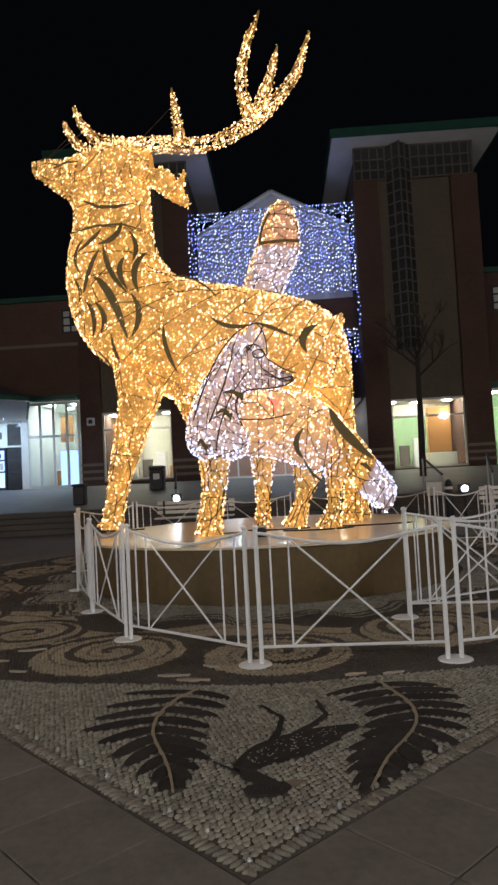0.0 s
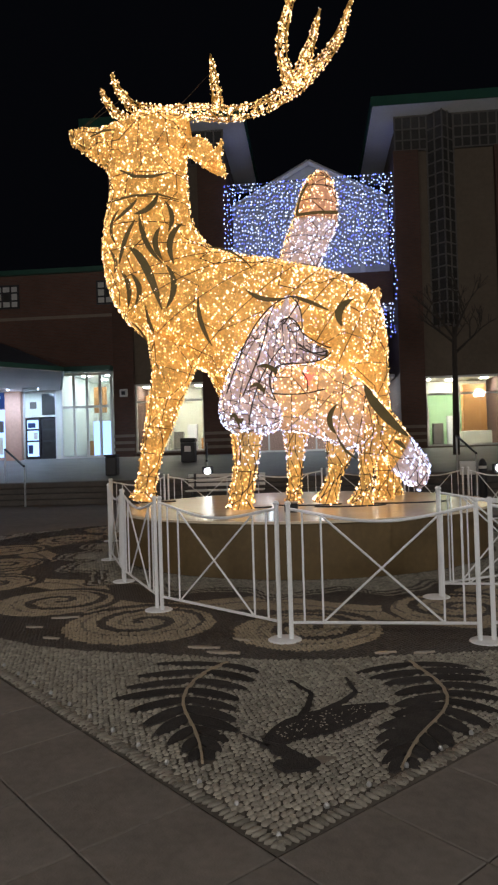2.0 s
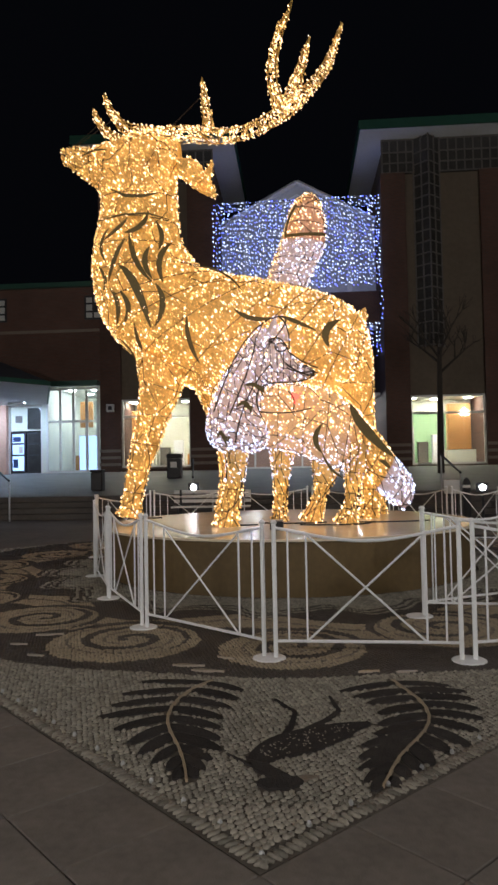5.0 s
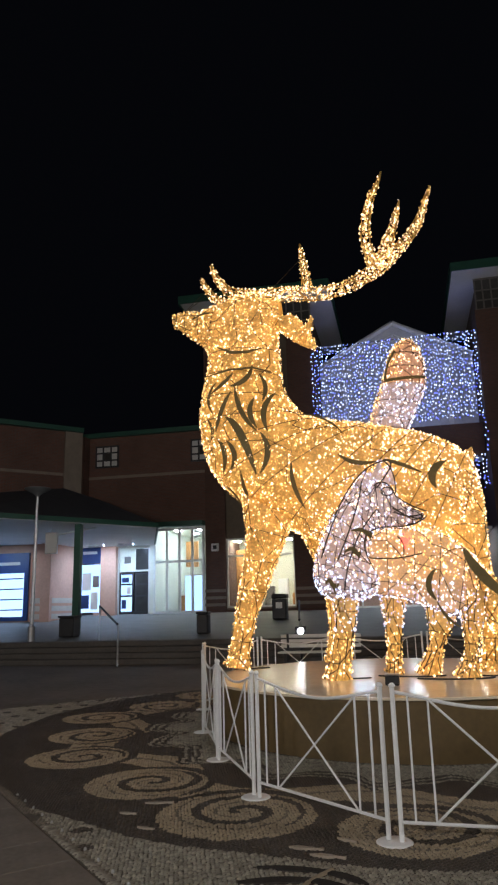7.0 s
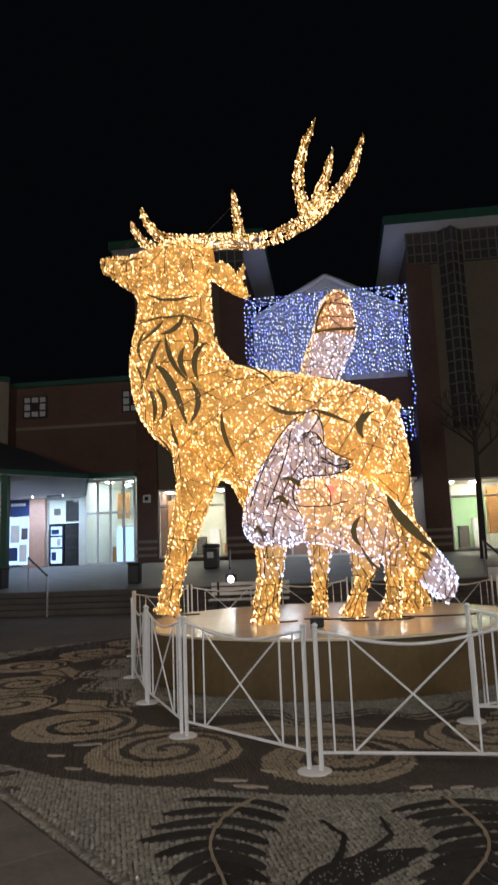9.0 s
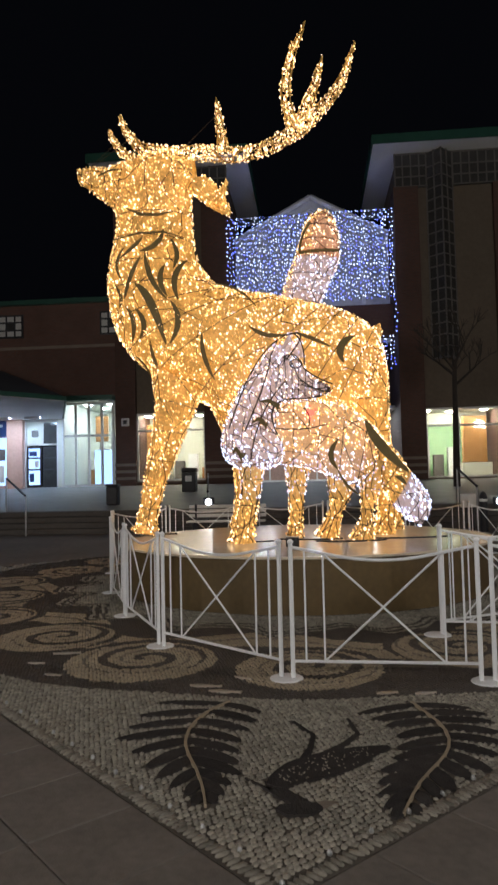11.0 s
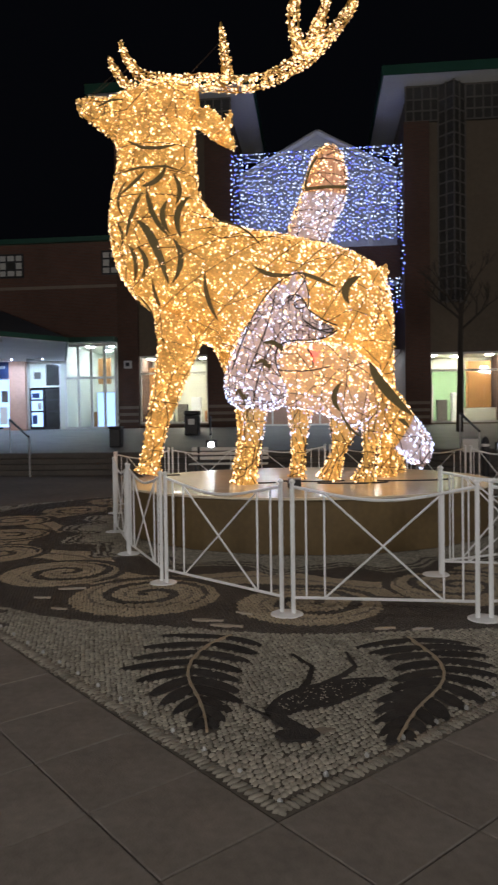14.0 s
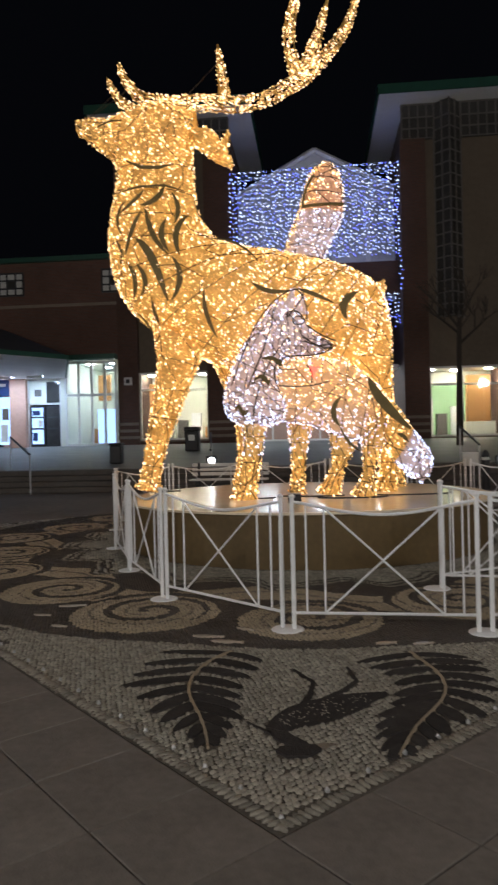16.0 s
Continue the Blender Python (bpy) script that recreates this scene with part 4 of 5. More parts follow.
def make_fox():
    s = Sculpture(5)
    white = ((LILAC, 0.34), (COLD, 0.24), (PINK, 0.2), (HOT, 0.12), (AMBER, 0.1))
    blend = ((AMBER, 0.26), (PINK, 0.24), (GOLD, 0.22), (HOT, 0.24), (COLD, 0.04))
    s.tube(at_depth(FOX_BODY, FOX_Y), PEACH, lambda c: ((LILAC, 0.35), (COLD, 0.35), (PINK, 0.3)) if c[2] < 2.02 and c[0] < 1.0 else blend, every=3, lines=10, wire=0.007)
    s.tube(at_depth(FOX_NECK, FOX_Y - 0.2), PALE, lambda c: ((LILAC, 0.3), (COLD, 0.55), (PINK, 0.15)) if c[2] < 2.1 else white, every=2, lines=12, wire=0.007)
    s.tube(at_depth(FOX_HEAD, FOX_Y - 0.35), PALE, white, every=2, spacing=0.052, lines=10, wire=0.007)
    for rows, dy in ((FOX_LEG_A, -0.2), (FOX_LEG_B, 0.3), (FOX_LEG_C, 0.25), (FOX_LEG_D, -0.1)):
        s.tube(at_depth(rows, FOX_Y + dy), SKIN, lambda c: ((PINK, 0.3), (LILAC, 0.3), (COLD, 0.1), (AMBER, 0.3)) if c[2] > 1.35 else WARM, sides=12)
    s.tube(at_depth(FOX_TAIL[:3], FOX_Y), SKIN, WARM)
    s.tube(at_depth(FOX_TAIL[2:], FOX_Y), PALE, ((COLD, 0.6), (LILAC, 0.3), (PINK, 0.1)), spacing=0.05, lines=8)
    for rows, dy in ((FOX_EAR_A, -0.4), (FOX_EAR_B, -0.2)):
        s.tube(at_depth(rows, FOX_Y + dy), PALE, white, sides=8, wires=False)
    t = np.linspace(0, 1, 11)
    for *line, wide in FOX_STROKES:
        y = FOX_Y - (0.62 if line[0] < 0.3 else 0.42)
        s.ribbon([(a, y, b) for a, b in zip(*arc(*line))], wide * np.sin(t * 3.0 + 0.07) ** 0.7, 0.006, OLIVE)
    for line in FOX_LINES:
        s.wire([(a, FOX_Y - 0.6 + 0.12 * max(0.0, a), b) for a, b in zip(*arc(*line))], 0.0125, WIRE)
    # jagged ends of the dark tufts on the throat
    for x, z, big in ((-0.3, 2.68, 0.13), (-0.47, 2.42, 0.12), (-0.8, 2.0, 0.09)):
        for k in range(3):
            w = -0.7 - 0.6 * k
            s.ribbon([(x + 0.05 * k + a * big * math.cos(w), FOX_Y - 0.6, z + a * big * math.sin(w)) for a in t], 0.02 * (1.02 - t), 0.006, OLIVE)
    a = np.linspace(0, 2 * np.pi, 17)
    s.wire(np.stack([0.05 + 0.085 * np.cos(a), np.full(17, FOX_Y - 0.63), 3.23 + 0.06 * np.sin(a)], 1), 0.011, WIRE)
    s.wire([(0.1, FOX_Y - 0.6, 3.0), (0.3, FOX_Y - 0.52, 2.88), (0.5, FOX_Y - 0.43, 2.84)], 0.011, WIRE)
    s.bulb((0.5, FOX_Y - 0.4, 2.9), 0.035, WIRE)
    for k in range(26):
        a, r = s.rng.uniform(0, 6.3), s.rng.uniform(0, 0.1)
        s.bulb((0.24 + r * math.cos(a), FOX_Y - 0.4, 2.55 + r * math.sin(a)), 0.022, RED)
    return s.build("light_sculpture", SCULPT_MATS)


def make_bird():
    s = Sculpture(8)
    # the salmon panel is almost bare, with a rim of gold lights
    cap = lambda c: WARM if c[2] > 6.2 or c[0] < 0.36 else ((PINK, 0.38), (HOT, 0.14), (None, 0.48))
    s.tube(at_depth(BIRD[:4], BIRD_Y), SALMON, cap, spacing=0.052, sides=16)
    s.tube(at_depth(BIRD[3:], BIRD_Y), PALE, lambda c: WARM if c[0] < 0.05 + 0.3 * (c[2] - 4.8) - 0.2 else ((PINK, 0.25), (COLD, 0.35), (LILAC, 0.4)), spacing=0.054, sides=16)
    t = np.linspace(0, 1, 9)
    s.ribbon([(0.1 + 0.72 * a, BIRD_Y - 0.36 - 0.02 * math.sin(3 * a), 5.6 + 0.02 * math.sin(3 * a)) for a in t], np.full(9, 0.025), 0.01, OLIVE)
    s.ribbon([(0.12 + 0.2 * a**2, BIRD_Y - 0.3, 5.62 + 0.55 * a) for a in t], np.full(9, 0.02), 0.01, OLIVE)
    # the legs that clasp the stag's back
    s.wire([(0.1, BIRD_Y, 4.9), (0.1, BIRD_Y - 0.5, 4.3)], 0.05, WIRE)
    return s.build("light_sculpture", SCULPT_MATS)


tagged(make_stag(), "giant golden stag light sculpture in warm fairy lights on the plinth", "light sculpture")
tagged(make_fox(), "fox light sculpture in white and gold fairy lights before the stag", "light sculpture")
tagged(make_bird(), "gold, white and salmon bird light sculpture on the stag's back", "light sculpture")


# hanging curtains of blue-white lights between the towers
def light_curtain(x0, x1, z0, z1, y, pitch, seed):
    rng = np.random.default_rng(seed)
    t = tagged(empty("light_curtain"), "hanging curtain of blue and white LED light strings between towers", "light curtain")
    part("support_cable", rod((x0, y, z1), (x1, y, z1 + 0.1), 0.02, 5), M_PLASTIC, t)
    meshes = []
    for k in range(36):
        s = Sculpture(seed + 10 + k)
        s.wire([(0, 0, z0 - z1), (0, 0, 0)], 0.006, 0)
        z = 0.0
        while z > z0 - z1:
            s.bulb((rng.normal(0, 0.03), rng.normal(0, 0.02), z), rng.uniform(0.026, 0.046), int(rng.choice([1, 2, 3], p=[0.4, 0.42, 0.18])))
            z -= rng.uniform(0.13, 0.3)
        o = s.build("light_string", [M_PLASTIC, M_BULB_BLUE, M_BULB_ICE, M_BULB_DEEP])
        meshes.append(o.data)
        bpy.data.objects.remove(o)
    for k in range(int((x1 - x0) / pitch) + 1):
        o = new("light_string", meshes[int(rng.integers(36))])
        o.parent = t
        o.location = (x0 + k * pitch + rng.normal(0, 0.015), y + rng.normal(0, 0.02), z1 + 0.1 * k * pitch / (x1 - x0))
    return t


light_curtain(-3.82, 4.66, 10.55, 15.1, 34.9, 0.14, 40)
light_curtain(-3.72, 4.75, 7.1, 8.8, 35.9, 0.16, 60)
light_curtain(4.66, 4.7, 8.7, 10.55, 34.92, 0.12, 70)


# ---------------------------------------------------------------- plinth and barriers
plinth = tagged(empty("round_plinth", HUB[0], HUB[1], 0), "low round gold-sided plinth with glossy top standing on the mosaic", "plinth")
part("drum", turned([(2.8, 0.0), (2.8, 0.66)], 96), M_PLINTH_SIDE, plinth, smooth=False)
part("deck", turned([(2.83, 0.662), (2.85, 0.67), (2.85, 0.695), (2.83, 0.70)], 96), M_PLINTH_TOP, plinth)


def barrier_panel(long):
    """A white steel barrier panel, one metre ten high, along x from its first post."""
    t = empty("barrier_panel")
    g = 0.055
    top = lambda x: 1.05 - 0.11 * math.sin(math.pi * max(0, min(1, (x - g) / (long - 2 * g)))) ** 1.2
    for x in (g, long - g):
        post = part("post", rod((x, 0, 0.012), (x, 0, 1.08), 0.019, 10), M_WHITE_STEEL, t)
        part("post_cap", turned([(0.01, 0), (0.026, 0.012), (0.026, 0.024), (0.012, 0.04)], 10, (x, 0, 1.075)), M_WHITE_STEEL, post)
    part("top_rail", sweep([(x, 0, top(x)) for x in np.linspace(g, long - g, 17)], 0.013), M_WHITE_STEEL, t)
    part("bottom_rail", rod((g, 0, 0.14), (long - g, 0, 0.14), 0.013, 6), M_WHITE_STEEL, t)
    u = [long * k for k in (0.105, 0.2, 0.8, 0.895)]
    for x in u:
        part("bar", rod((x, 0, 0.14), (x, 0, top(x)), 0.009, 6), M_WHITE_STEEL, t)
    part("brace", rod((u[1], 0.006, 0.14), (u[2], 0.006, top(u[2])), 0.009, 6), M_WHITE_STEEL, t)
    part("brace", rod((u[1], -0.012, top(u[1])), (u[2], -0.012, 0.14), 0.009, 6), M_WHITE_STEEL, t)
    return tagged(t, "white painted steel barrier panel with cross brace and dipped top rail", "barrier", "barriers round the plinth")


def base_plate(x, y):
    t = part("base_plate", turned([(0.135, 0.0), (0.135, 0.006), (0.125, 0.012)], 28), M_WHITE_STEEL)
    t.matrix_basis = pose(x, y, 0.012)
    return tagged(t, "round white steel base plate holding barrier posts", "base plate", "base plates of the barriers")


RING = [(1.56, 5.59), (-0.008, 5.66), (-1.283, 6.74), (-2.05, 8.25), (-2.735, 9.97), (-3.35, 12.1), (-2.75, 14.0), (-1.3, 15.0), (0.5, 15.3), (2.1, 14.7), (3.1, 13.4), (4.17, 13.3)]
SPUR = [[(1.56, 5.59), (3.1, 6.0)], [(1.455, 7.2), (3.05, 7.0)], [(1.455, 7.2), (2.95, 8.0)], [(4.17, 13.3), (3.9, 11.6)], [(3.9, 11.6), (3.6, 9.9)], [(3.6, 9.9), (2.95, 8.0)]]
made = {}
for a, b in list(zip(RING, RING[1:])) + SPUR:
    long = round(math.dist(a, b), 2)
    m = pose(*a, 0.012, 0, 0, math.degrees(math.atan2(b[1] - a[1], b[0] - a[0])))
    panel = barrier_panel(long)
    panel.matrix_basis = m
for x, y in RING + [(3.1, 6.0), (1.455, 7.2), (3.05, 7.0), (2.95, 8.0), (3.9, 11.6), (3.6, 9.9)]:
    base_plate(x, y)

# thin dark cable laid in arcs on the deck
for k, (x, y, r, a0, a1) in enumerate(((-0.7, 10.3, 0.35, 3.6, 6.0), (0.2, 10.6, 0.5, 3.5, 5.9), (0.7, 10.3, 0.6, 3.9, 6.1), (-1.6, 11.6, 0.9, 2.2, 3.4), (1.5, 10.8, 0.8, 4.2, 6.3))):
    a = np.linspace(a0, a1, 14)
    t = part("cable", sweep([(x + r * math.cos(w), y + 0.45 * r * math.sin(w), 0.71) for w in a], 0.011, 6), M_PLASTIC)
    tagged(t, "thin dark power cable lying on the plinth deck", "cable", "cables on the deck")
t = empty("junction_box", -0.05, 9.4, 0.7)
part("casing", box(-0.09, 0.09, -0.06, 0.06, 0.0, 0.12, 0.015), M_PLASTIC, t)
part("casing_lid", box(-0.095, 0.095, -0.065, 0.065, 0.12, 0.14, 0.008), M_STEEL, t)
tagged(t, "small dark electrical junction box on the plinth deck", "junction box")


# ---------------------------------------------------------------- street furniture
def street_lamp(x, y, z, high, turn=0):
    t = empty("street_lamp", x, y, z)
    part("post", rod((0, 0, 0), (0, 0, high - 0.2), 0.07, 12, 0.05), M_STEEL, t)
    part("base_sleeve", turned([(0.13, 0.0), (0.13, 0.5), (0.08, 0.56)], 16), M_STEEL, t)
    head = part("lamp_head", turned([(0.06, high - 0.25), (0.14, high - 0.16), (0.46, high + 0.02), (0.48, high + 0.05), (0.44, high + 0.06)], 24), M_STEEL, t)
    part("rim_glass", turned([(0.3, high + 0.062), (0.3, high + 0.075)], 20), M_WINDOW_PALE, head)
    return tagged(t, "tall steel street lamp with flared conical head", "street lamp", "street lamps of the square")


street_lamp(-12.85, 22.95, 0.71, 5.4)
for x, y, z, watts in LAMPS:
    street_lamp(x, y, 0, z)


def hand_rail(x, y, lean):
    """A tubular hand rail beside the steps, from a low post up to the terrace."""
    t = empty("hand_rail", x, y, 0)
    top, back = (lean * 1.3, 1.75, 1.85), (lean * 1.3, 1.75, 0.72)
    part("post", rod((0, 0, 0), (0, 0, 1.3), 0.03, 10), M_STEEL, t)
    part("post", rod(back, top, 0.03, 10), M_STEEL, t)
    part("rail", rod((0.0, -0.05, 1.28), top, 0.035, 10), M_DARK_FRAME, t)
    return tagged(t, "steel hand rail with dark grip beside the terrace steps", "hand rail", "hand rails of the steps")


hand_rail(-8.75, 21.0, -1.1)
hand_rail(-3.0, 21.2, -0.2)
hand_rail(5.1, 21.2, -0.15)
hand_rail(6.6, 21.2, 0.3)
hand_rail(-14.5, 21.0, -0.3)


def floodlight(x, y, z, floor):
    t = empty("floodlight", x, y, floor)
    h = z - floor
    part("post", rod((0, 0, 0), (0, 0, h - 0.12), 0.04, 8), M_DARK_FRAME, t)
    housing = part("housing", box(-0.16, 0.16, -0.02, 0.12, h - 0.13, h + 0.13, 0.02), M_DARK_FRAME, t)
    lens = part("lens", turned([(0.085, 0.0), (0.085, 0.012)], 20), M_FLOOD, housing)
    lens.matrix_basis = pose(0, -0.035, h, 90, 0, 0)
    return tagged(t, "glaring white floodlight on a short dark post", "floodlight", "floodlights by the steps")


floodlight(5.44, 20.0, 0.86, 0)
floodlight(-2.8, 20.0, 1.0, 0)


def slat_bench(x, y):
    t = empty("slatted_bench", x, y, 0)
    for k in range(4):
        part("slat", box(-1.1, 1.1, 0.13 * k, 0.13 * k + 0.09, 0.46, 0.5, 0.008), M_FRAME, t)
    for k in range(3):
        part("back_slat", box(-1.1, 1.1, 0.56, 0.6, 0.58 + 0.13 * k, 0.67 + 0.13 * k, 0.008), M_FRAME, t)
    for s in (-0.9, 0.9):
        part("leg", box(s - 0.03, s + 0.03, 0.02, 0.5, 0.0, 0.46, 0.005), M_DARK_FRAME, t)
        part("back_post", box(s - 0.03, s + 0.03, 0.51, 0.56, 0.0, 0.95, 0.005), M_DARK_FRAME, t)
    return tagged(t, "pale slatted bench near the foot of the steps", "bench", "benches by the steps")


slat_bench(-2.2, 19.0)
slat_bench(6.6, 18.2)


def litter_bin(x, y, z):
    t = empty("litter_bin", x, y, z)
    body = part("bin_body", box(-0.3, 0.3, -0.3, 0.3, 0.0, 0.85, 0.03), M_PLASTIC, t)
    part("bin_hood", box(-0.33, 0.33, -0.33, 0.33, 0.86, 1.05, 0.05), M_PLASTIC, t)
    part("bin_label", box(-0.14, 0.14, -0.308, -0.302, 0.45, 0.7), M_FRAME, body, "white label plate")
    return tagged(t, "square black litter bin with white label plate", "litter bin", "litter bins")


litter_bin(-5.15, 30.0, 1.15)


def planter(x, y, z, k=1.0):
    t = empty("planter", x, y, z)
    part("tub", box(-0.42 * k, 0.42 * k, -0.42 * k, 0.42 * k, 0.0, 0.68, 0.04), M_PLASTIC, t)
    part("rim", box(-0.46 * k, 0.46 * k, -0.46 * k, 0.46 * k, 0.68, 0.76, 0.02), M_PLASTIC, t)
    return tagged(t, "square dark planter tub on the terrace", "planter")


planter(-12.0, 24.15, 0.79, 0.7)
planter(-7.0, 24.6, 0.81, 0.5)
for x, y in ((5.07, 20.3), (8.4, 20.3)):
    t = empty("bollard", x, y, 0)
    part("bollard_post", turned([(0.11, 0.0), (0.11, 1.0), (0.07, 1.1), (0.02, 1.14)], 16), M_DARK_FRAME, t)
    part("band", turned([(0.114, 0.85), (0.114, 0.93)], 16), M_FRAME, t)
    tagged(t, "dark round bollard with a pale band", "bollard", "bollards")
t = empty("sign_plate", 4.78, 20.9, 0)
part("plate", box(-0.23, 0.23, -0.02, 0.02, 0.66, 1.06, 0.01), M_FRAME, t)
for s in (-0.15, 0.15):
    part("leg", rod((s, 0.03, 0), (s, 0.03, 1.0), 0.02, 8), M_DARK_FRAME, t)
tagged(t, "small blank white sign plate on two legs", "sign")
t = empty("wall_light", -9.36, 35.0, 4.74)
part("casing", box(-0.2, 0.2, -0.14, -0.002, -0.2, 0.2, 0.02), M_FRAME, t)
part("grille", box(-0.1, 0.1, -0.16, -0.14, -0.1, 0.1, 0.01), M_DARK_FRAME, t)
tagged(t, "square white box light on the brick pier", "wall light")
t = empty("projecting_sign", -13.8, 25.9, 4.0)
part("sign_box", box(-0.26, 0.26, -0.08, 0.08, 0.0, 0.86, 0.02), M_WINDOW_PALE, t)
part("arm", rod((0.2, 0, 0.75), (1.9, 0.1, 0.98), 0.035, 8), M_FRAME, t)
part("strut", rod((0.0, 0, 0.86), (0.0, 0, 1.02), 0.03, 8), M_FRAME, t)
tagged(t, "pale blank box sign hanging on a white arm", "shop sign")


def bare_tree(x, y, z, seed):
    """A bare winter tree: tapered trunk, limbs and fine twigs."""
    rng = random.Random(seed)
    t = empty("bare_tree", x, y, z)
    bm = bmesh.new()
    add_rod(bm, (0, 0, 0), (0.08, 0, 5.4), 0.15, 10, 0.09)

    def grow(bm, a, d, long, r, depth):
        b = a + d * long
        add_rod(bm, a, b, r, 6 if depth < 2 else 4, r * 0.62)
        if depth == 4:
            return
        for k in range(3 if depth < 3 else 4):
            w = Vector((rng.uniform(-1, 1), rng.uniform(-1, 1), rng.uniform(-0.15, 0.9)))
            grow(bm, b - d * long * rng.uniform(0, 0.35), (d * 0.9 + w * 0.75).normalized(), long * rng.uniform(0.6, 0.8), r * 0.58, depth + 1)

    part("trunk", bm, M_BARK, t)
    for k in range(5):
        bm = bmesh.new()
        w = k * 1.26
        grow(bm, Vector((0.07, 0, 4.3 + 0.22 * k)), Vector((math.cos(w), math.sin(w), 0.9)).normalized(), 1.2, 0.06, 1)
        part("limb", bm, M_BARK, t)
    return tagged(t, "bare winter street tree with dark trunk and fine twigs", "tree")


bare_tree(6.32, 30.0, 1.14, 4)

# ---------------------------------------------------------------- pebble mosaic and paving slabs
HALF = 8.34
mosaic = empty("pebble_mosaic", HUB[0], HUB[1], 0)
tagged(mosaic, "large pebble mosaic with fern, heron and spiral patterns set in the square", "mosaic", kind="structure")
part("mortar_bed", prism([(0, -HALF), (HALF, 0), (0, HALF), (-HALF, 0)], -0.05, 0.006), M_GROUT, mosaic)


def near_line(x, y, points):
    """Distance of places to a bent line, and how far along it they lie."""
    best, along = np.full(x.shape, 9.0), np.zeros(x.shape)
    n = len(points) - 1
    for i in range(n):
        (ax, ay), (bx, by) = points[i], points[i + 1]
        dx, dy = bx - ax, by - ay
        w = np.clip(((x - ax) * dx + (y - ay) * dy) / (dx * dx + dy * dy), 0, 1)
        d = np.hypot(x - ax - w * dx, y - ay - w * dy)
        along = np.where(d < best, (i + w) / n, along)
        best = np.minimum(best, d)
    return best, along


FERNS = [[(-0.4, 5.07), (-0.53, 4.84), (-0.59, 4.55), (-0.58, 4.3), (-0.525, 4.1), (-0.435, 3.87), (-0.367, 3.65), (-0.326, 3.47)], [(0.9, 5.09), (0.96, 4.87), (1.013, 4.69), (1.033, 4.48), (1.008, 4.29), (0.943, 4.11), (0.851, 3.945), (0.752, 3.757), (0.676, 3.554), (0.632, 3.43)]]
# tips of the leaflets on the two sides of each stem
TIPS = [[[(-0.91, 5.04), (-0.976, 4.76), (-0.995, 4.53), (-1.012, 4.33), (-0.861, 4.125), (-0.726, 3.926), (-0.629, 3.788), (-0.536, 3.675), (-0.442, 3.596), (-0.387, 3.487)], [(-0.161, 4.85), (-0.186, 4.68), (-0.219, 4.51), (-0.248, 4.326), (-0.243, 4.16), (-0.225, 3.996), (-0.202, 3.846), (-0.233, 3.713), (-0.258, 3.6), (-0.286, 3.51)]], [[(0.514, 4.835), (0.601, 4.72), (0.684, 4.61), (0.729, 4.427), (0.707, 4.237), (0.669, 4.08), (0.582, 3.915), (0.556, 3.765), (0.541, 3.627), (0.556, 3.487), (0.582, 3.393)], [(1.27, 4.968), (1.351, 4.85), (1.356, 4.71), (1.351, 4.52), (1.334, 4.344), (1.257, 4.145), (1.16, 3.932), (1.03, 3.838), (0.912, 3.693), (0.834, 3.61), (0.77, 3.532), (0.704, 3.42)]]]
NECK = [(-0.0, 3.76), (0.01, 3.7), (0.05, 3.62), (0.12, 3.548), (0.17, 3.49)]
BODY = [(0.0, 3.7), (0.06, 3.8), (0.15, 3.9), (0.27, 3.99), (0.41, 4.1), (0.54, 4.19), (0.65, 4.26)]
GIRTH = (0.05, 0.095, 0.135, 0.15, 0.125, 0.07, 0.015)
LEGS = [[(0.15, 4.07), (0.187, 4.22), (0.204, 4.435), (0.07, 4.676)], [(0.28, 4.16), (0.395, 4.3), (0.481, 4.47), (0.432, 4.74)]]
CREST = [(-0.16, 3.8), (-0.085, 3.72), (-0.01, 3.66)]


def leaflets(n):
    """Root, tip and half-width of the leaflets on both sides of a fern's stem."""
    pts = np.array(FERNS[n])
    for row in TIPS[n]:
        for k, tip in enumerate(row):
            u = (k + 0.3) / (len(row) + 0.5) * (len(pts) - 1)
            i = min(int(u), len(pts) - 2)
            p = pts[i] + (pts[i + 1] - pts[i]) * (u - i)
            yield p, np.array(tip), 0.052 if 0 < k < len(row) - 3 else 0.038


LIGHT, TAN, DARK, MID, BARE = range(5)


def leaf(t):
    """Outline of a leaflet from root to tip: widest past the middle, blunt at the tip."""
    return np.sin(np.pi * np.clip(np.asarray(t) * 0.82 + 0.13, 0, 0.985)) ** 0.55


# running spirals: angle, distance from the hub and reach
SPIRALS = [(271, 5.0, 0.62), (253.6, 4.95, 0.68), (236.4, 4.6, 0.62), (216, 4.72, 0.6), (198, 4.5, 0.6), (178.5, 4.86, 0.6), (161, 4.5, 0.6), (143, 4.85, 0.6), (125, 4.5, 0.6), (289.5, 4.55, 0.68), (307, 4.9, 0.62), (325, 4.5, 0.62), (343, 4.85, 0.62), (1, 4.5, 0.62), (19, 4.85, 0.62), (37, 4.5, 0.6), (55, 4.85, 0.6), (72, 4.5, 0.6), (90, 4.85, 0.6), (107, 4.5, 0.6)]


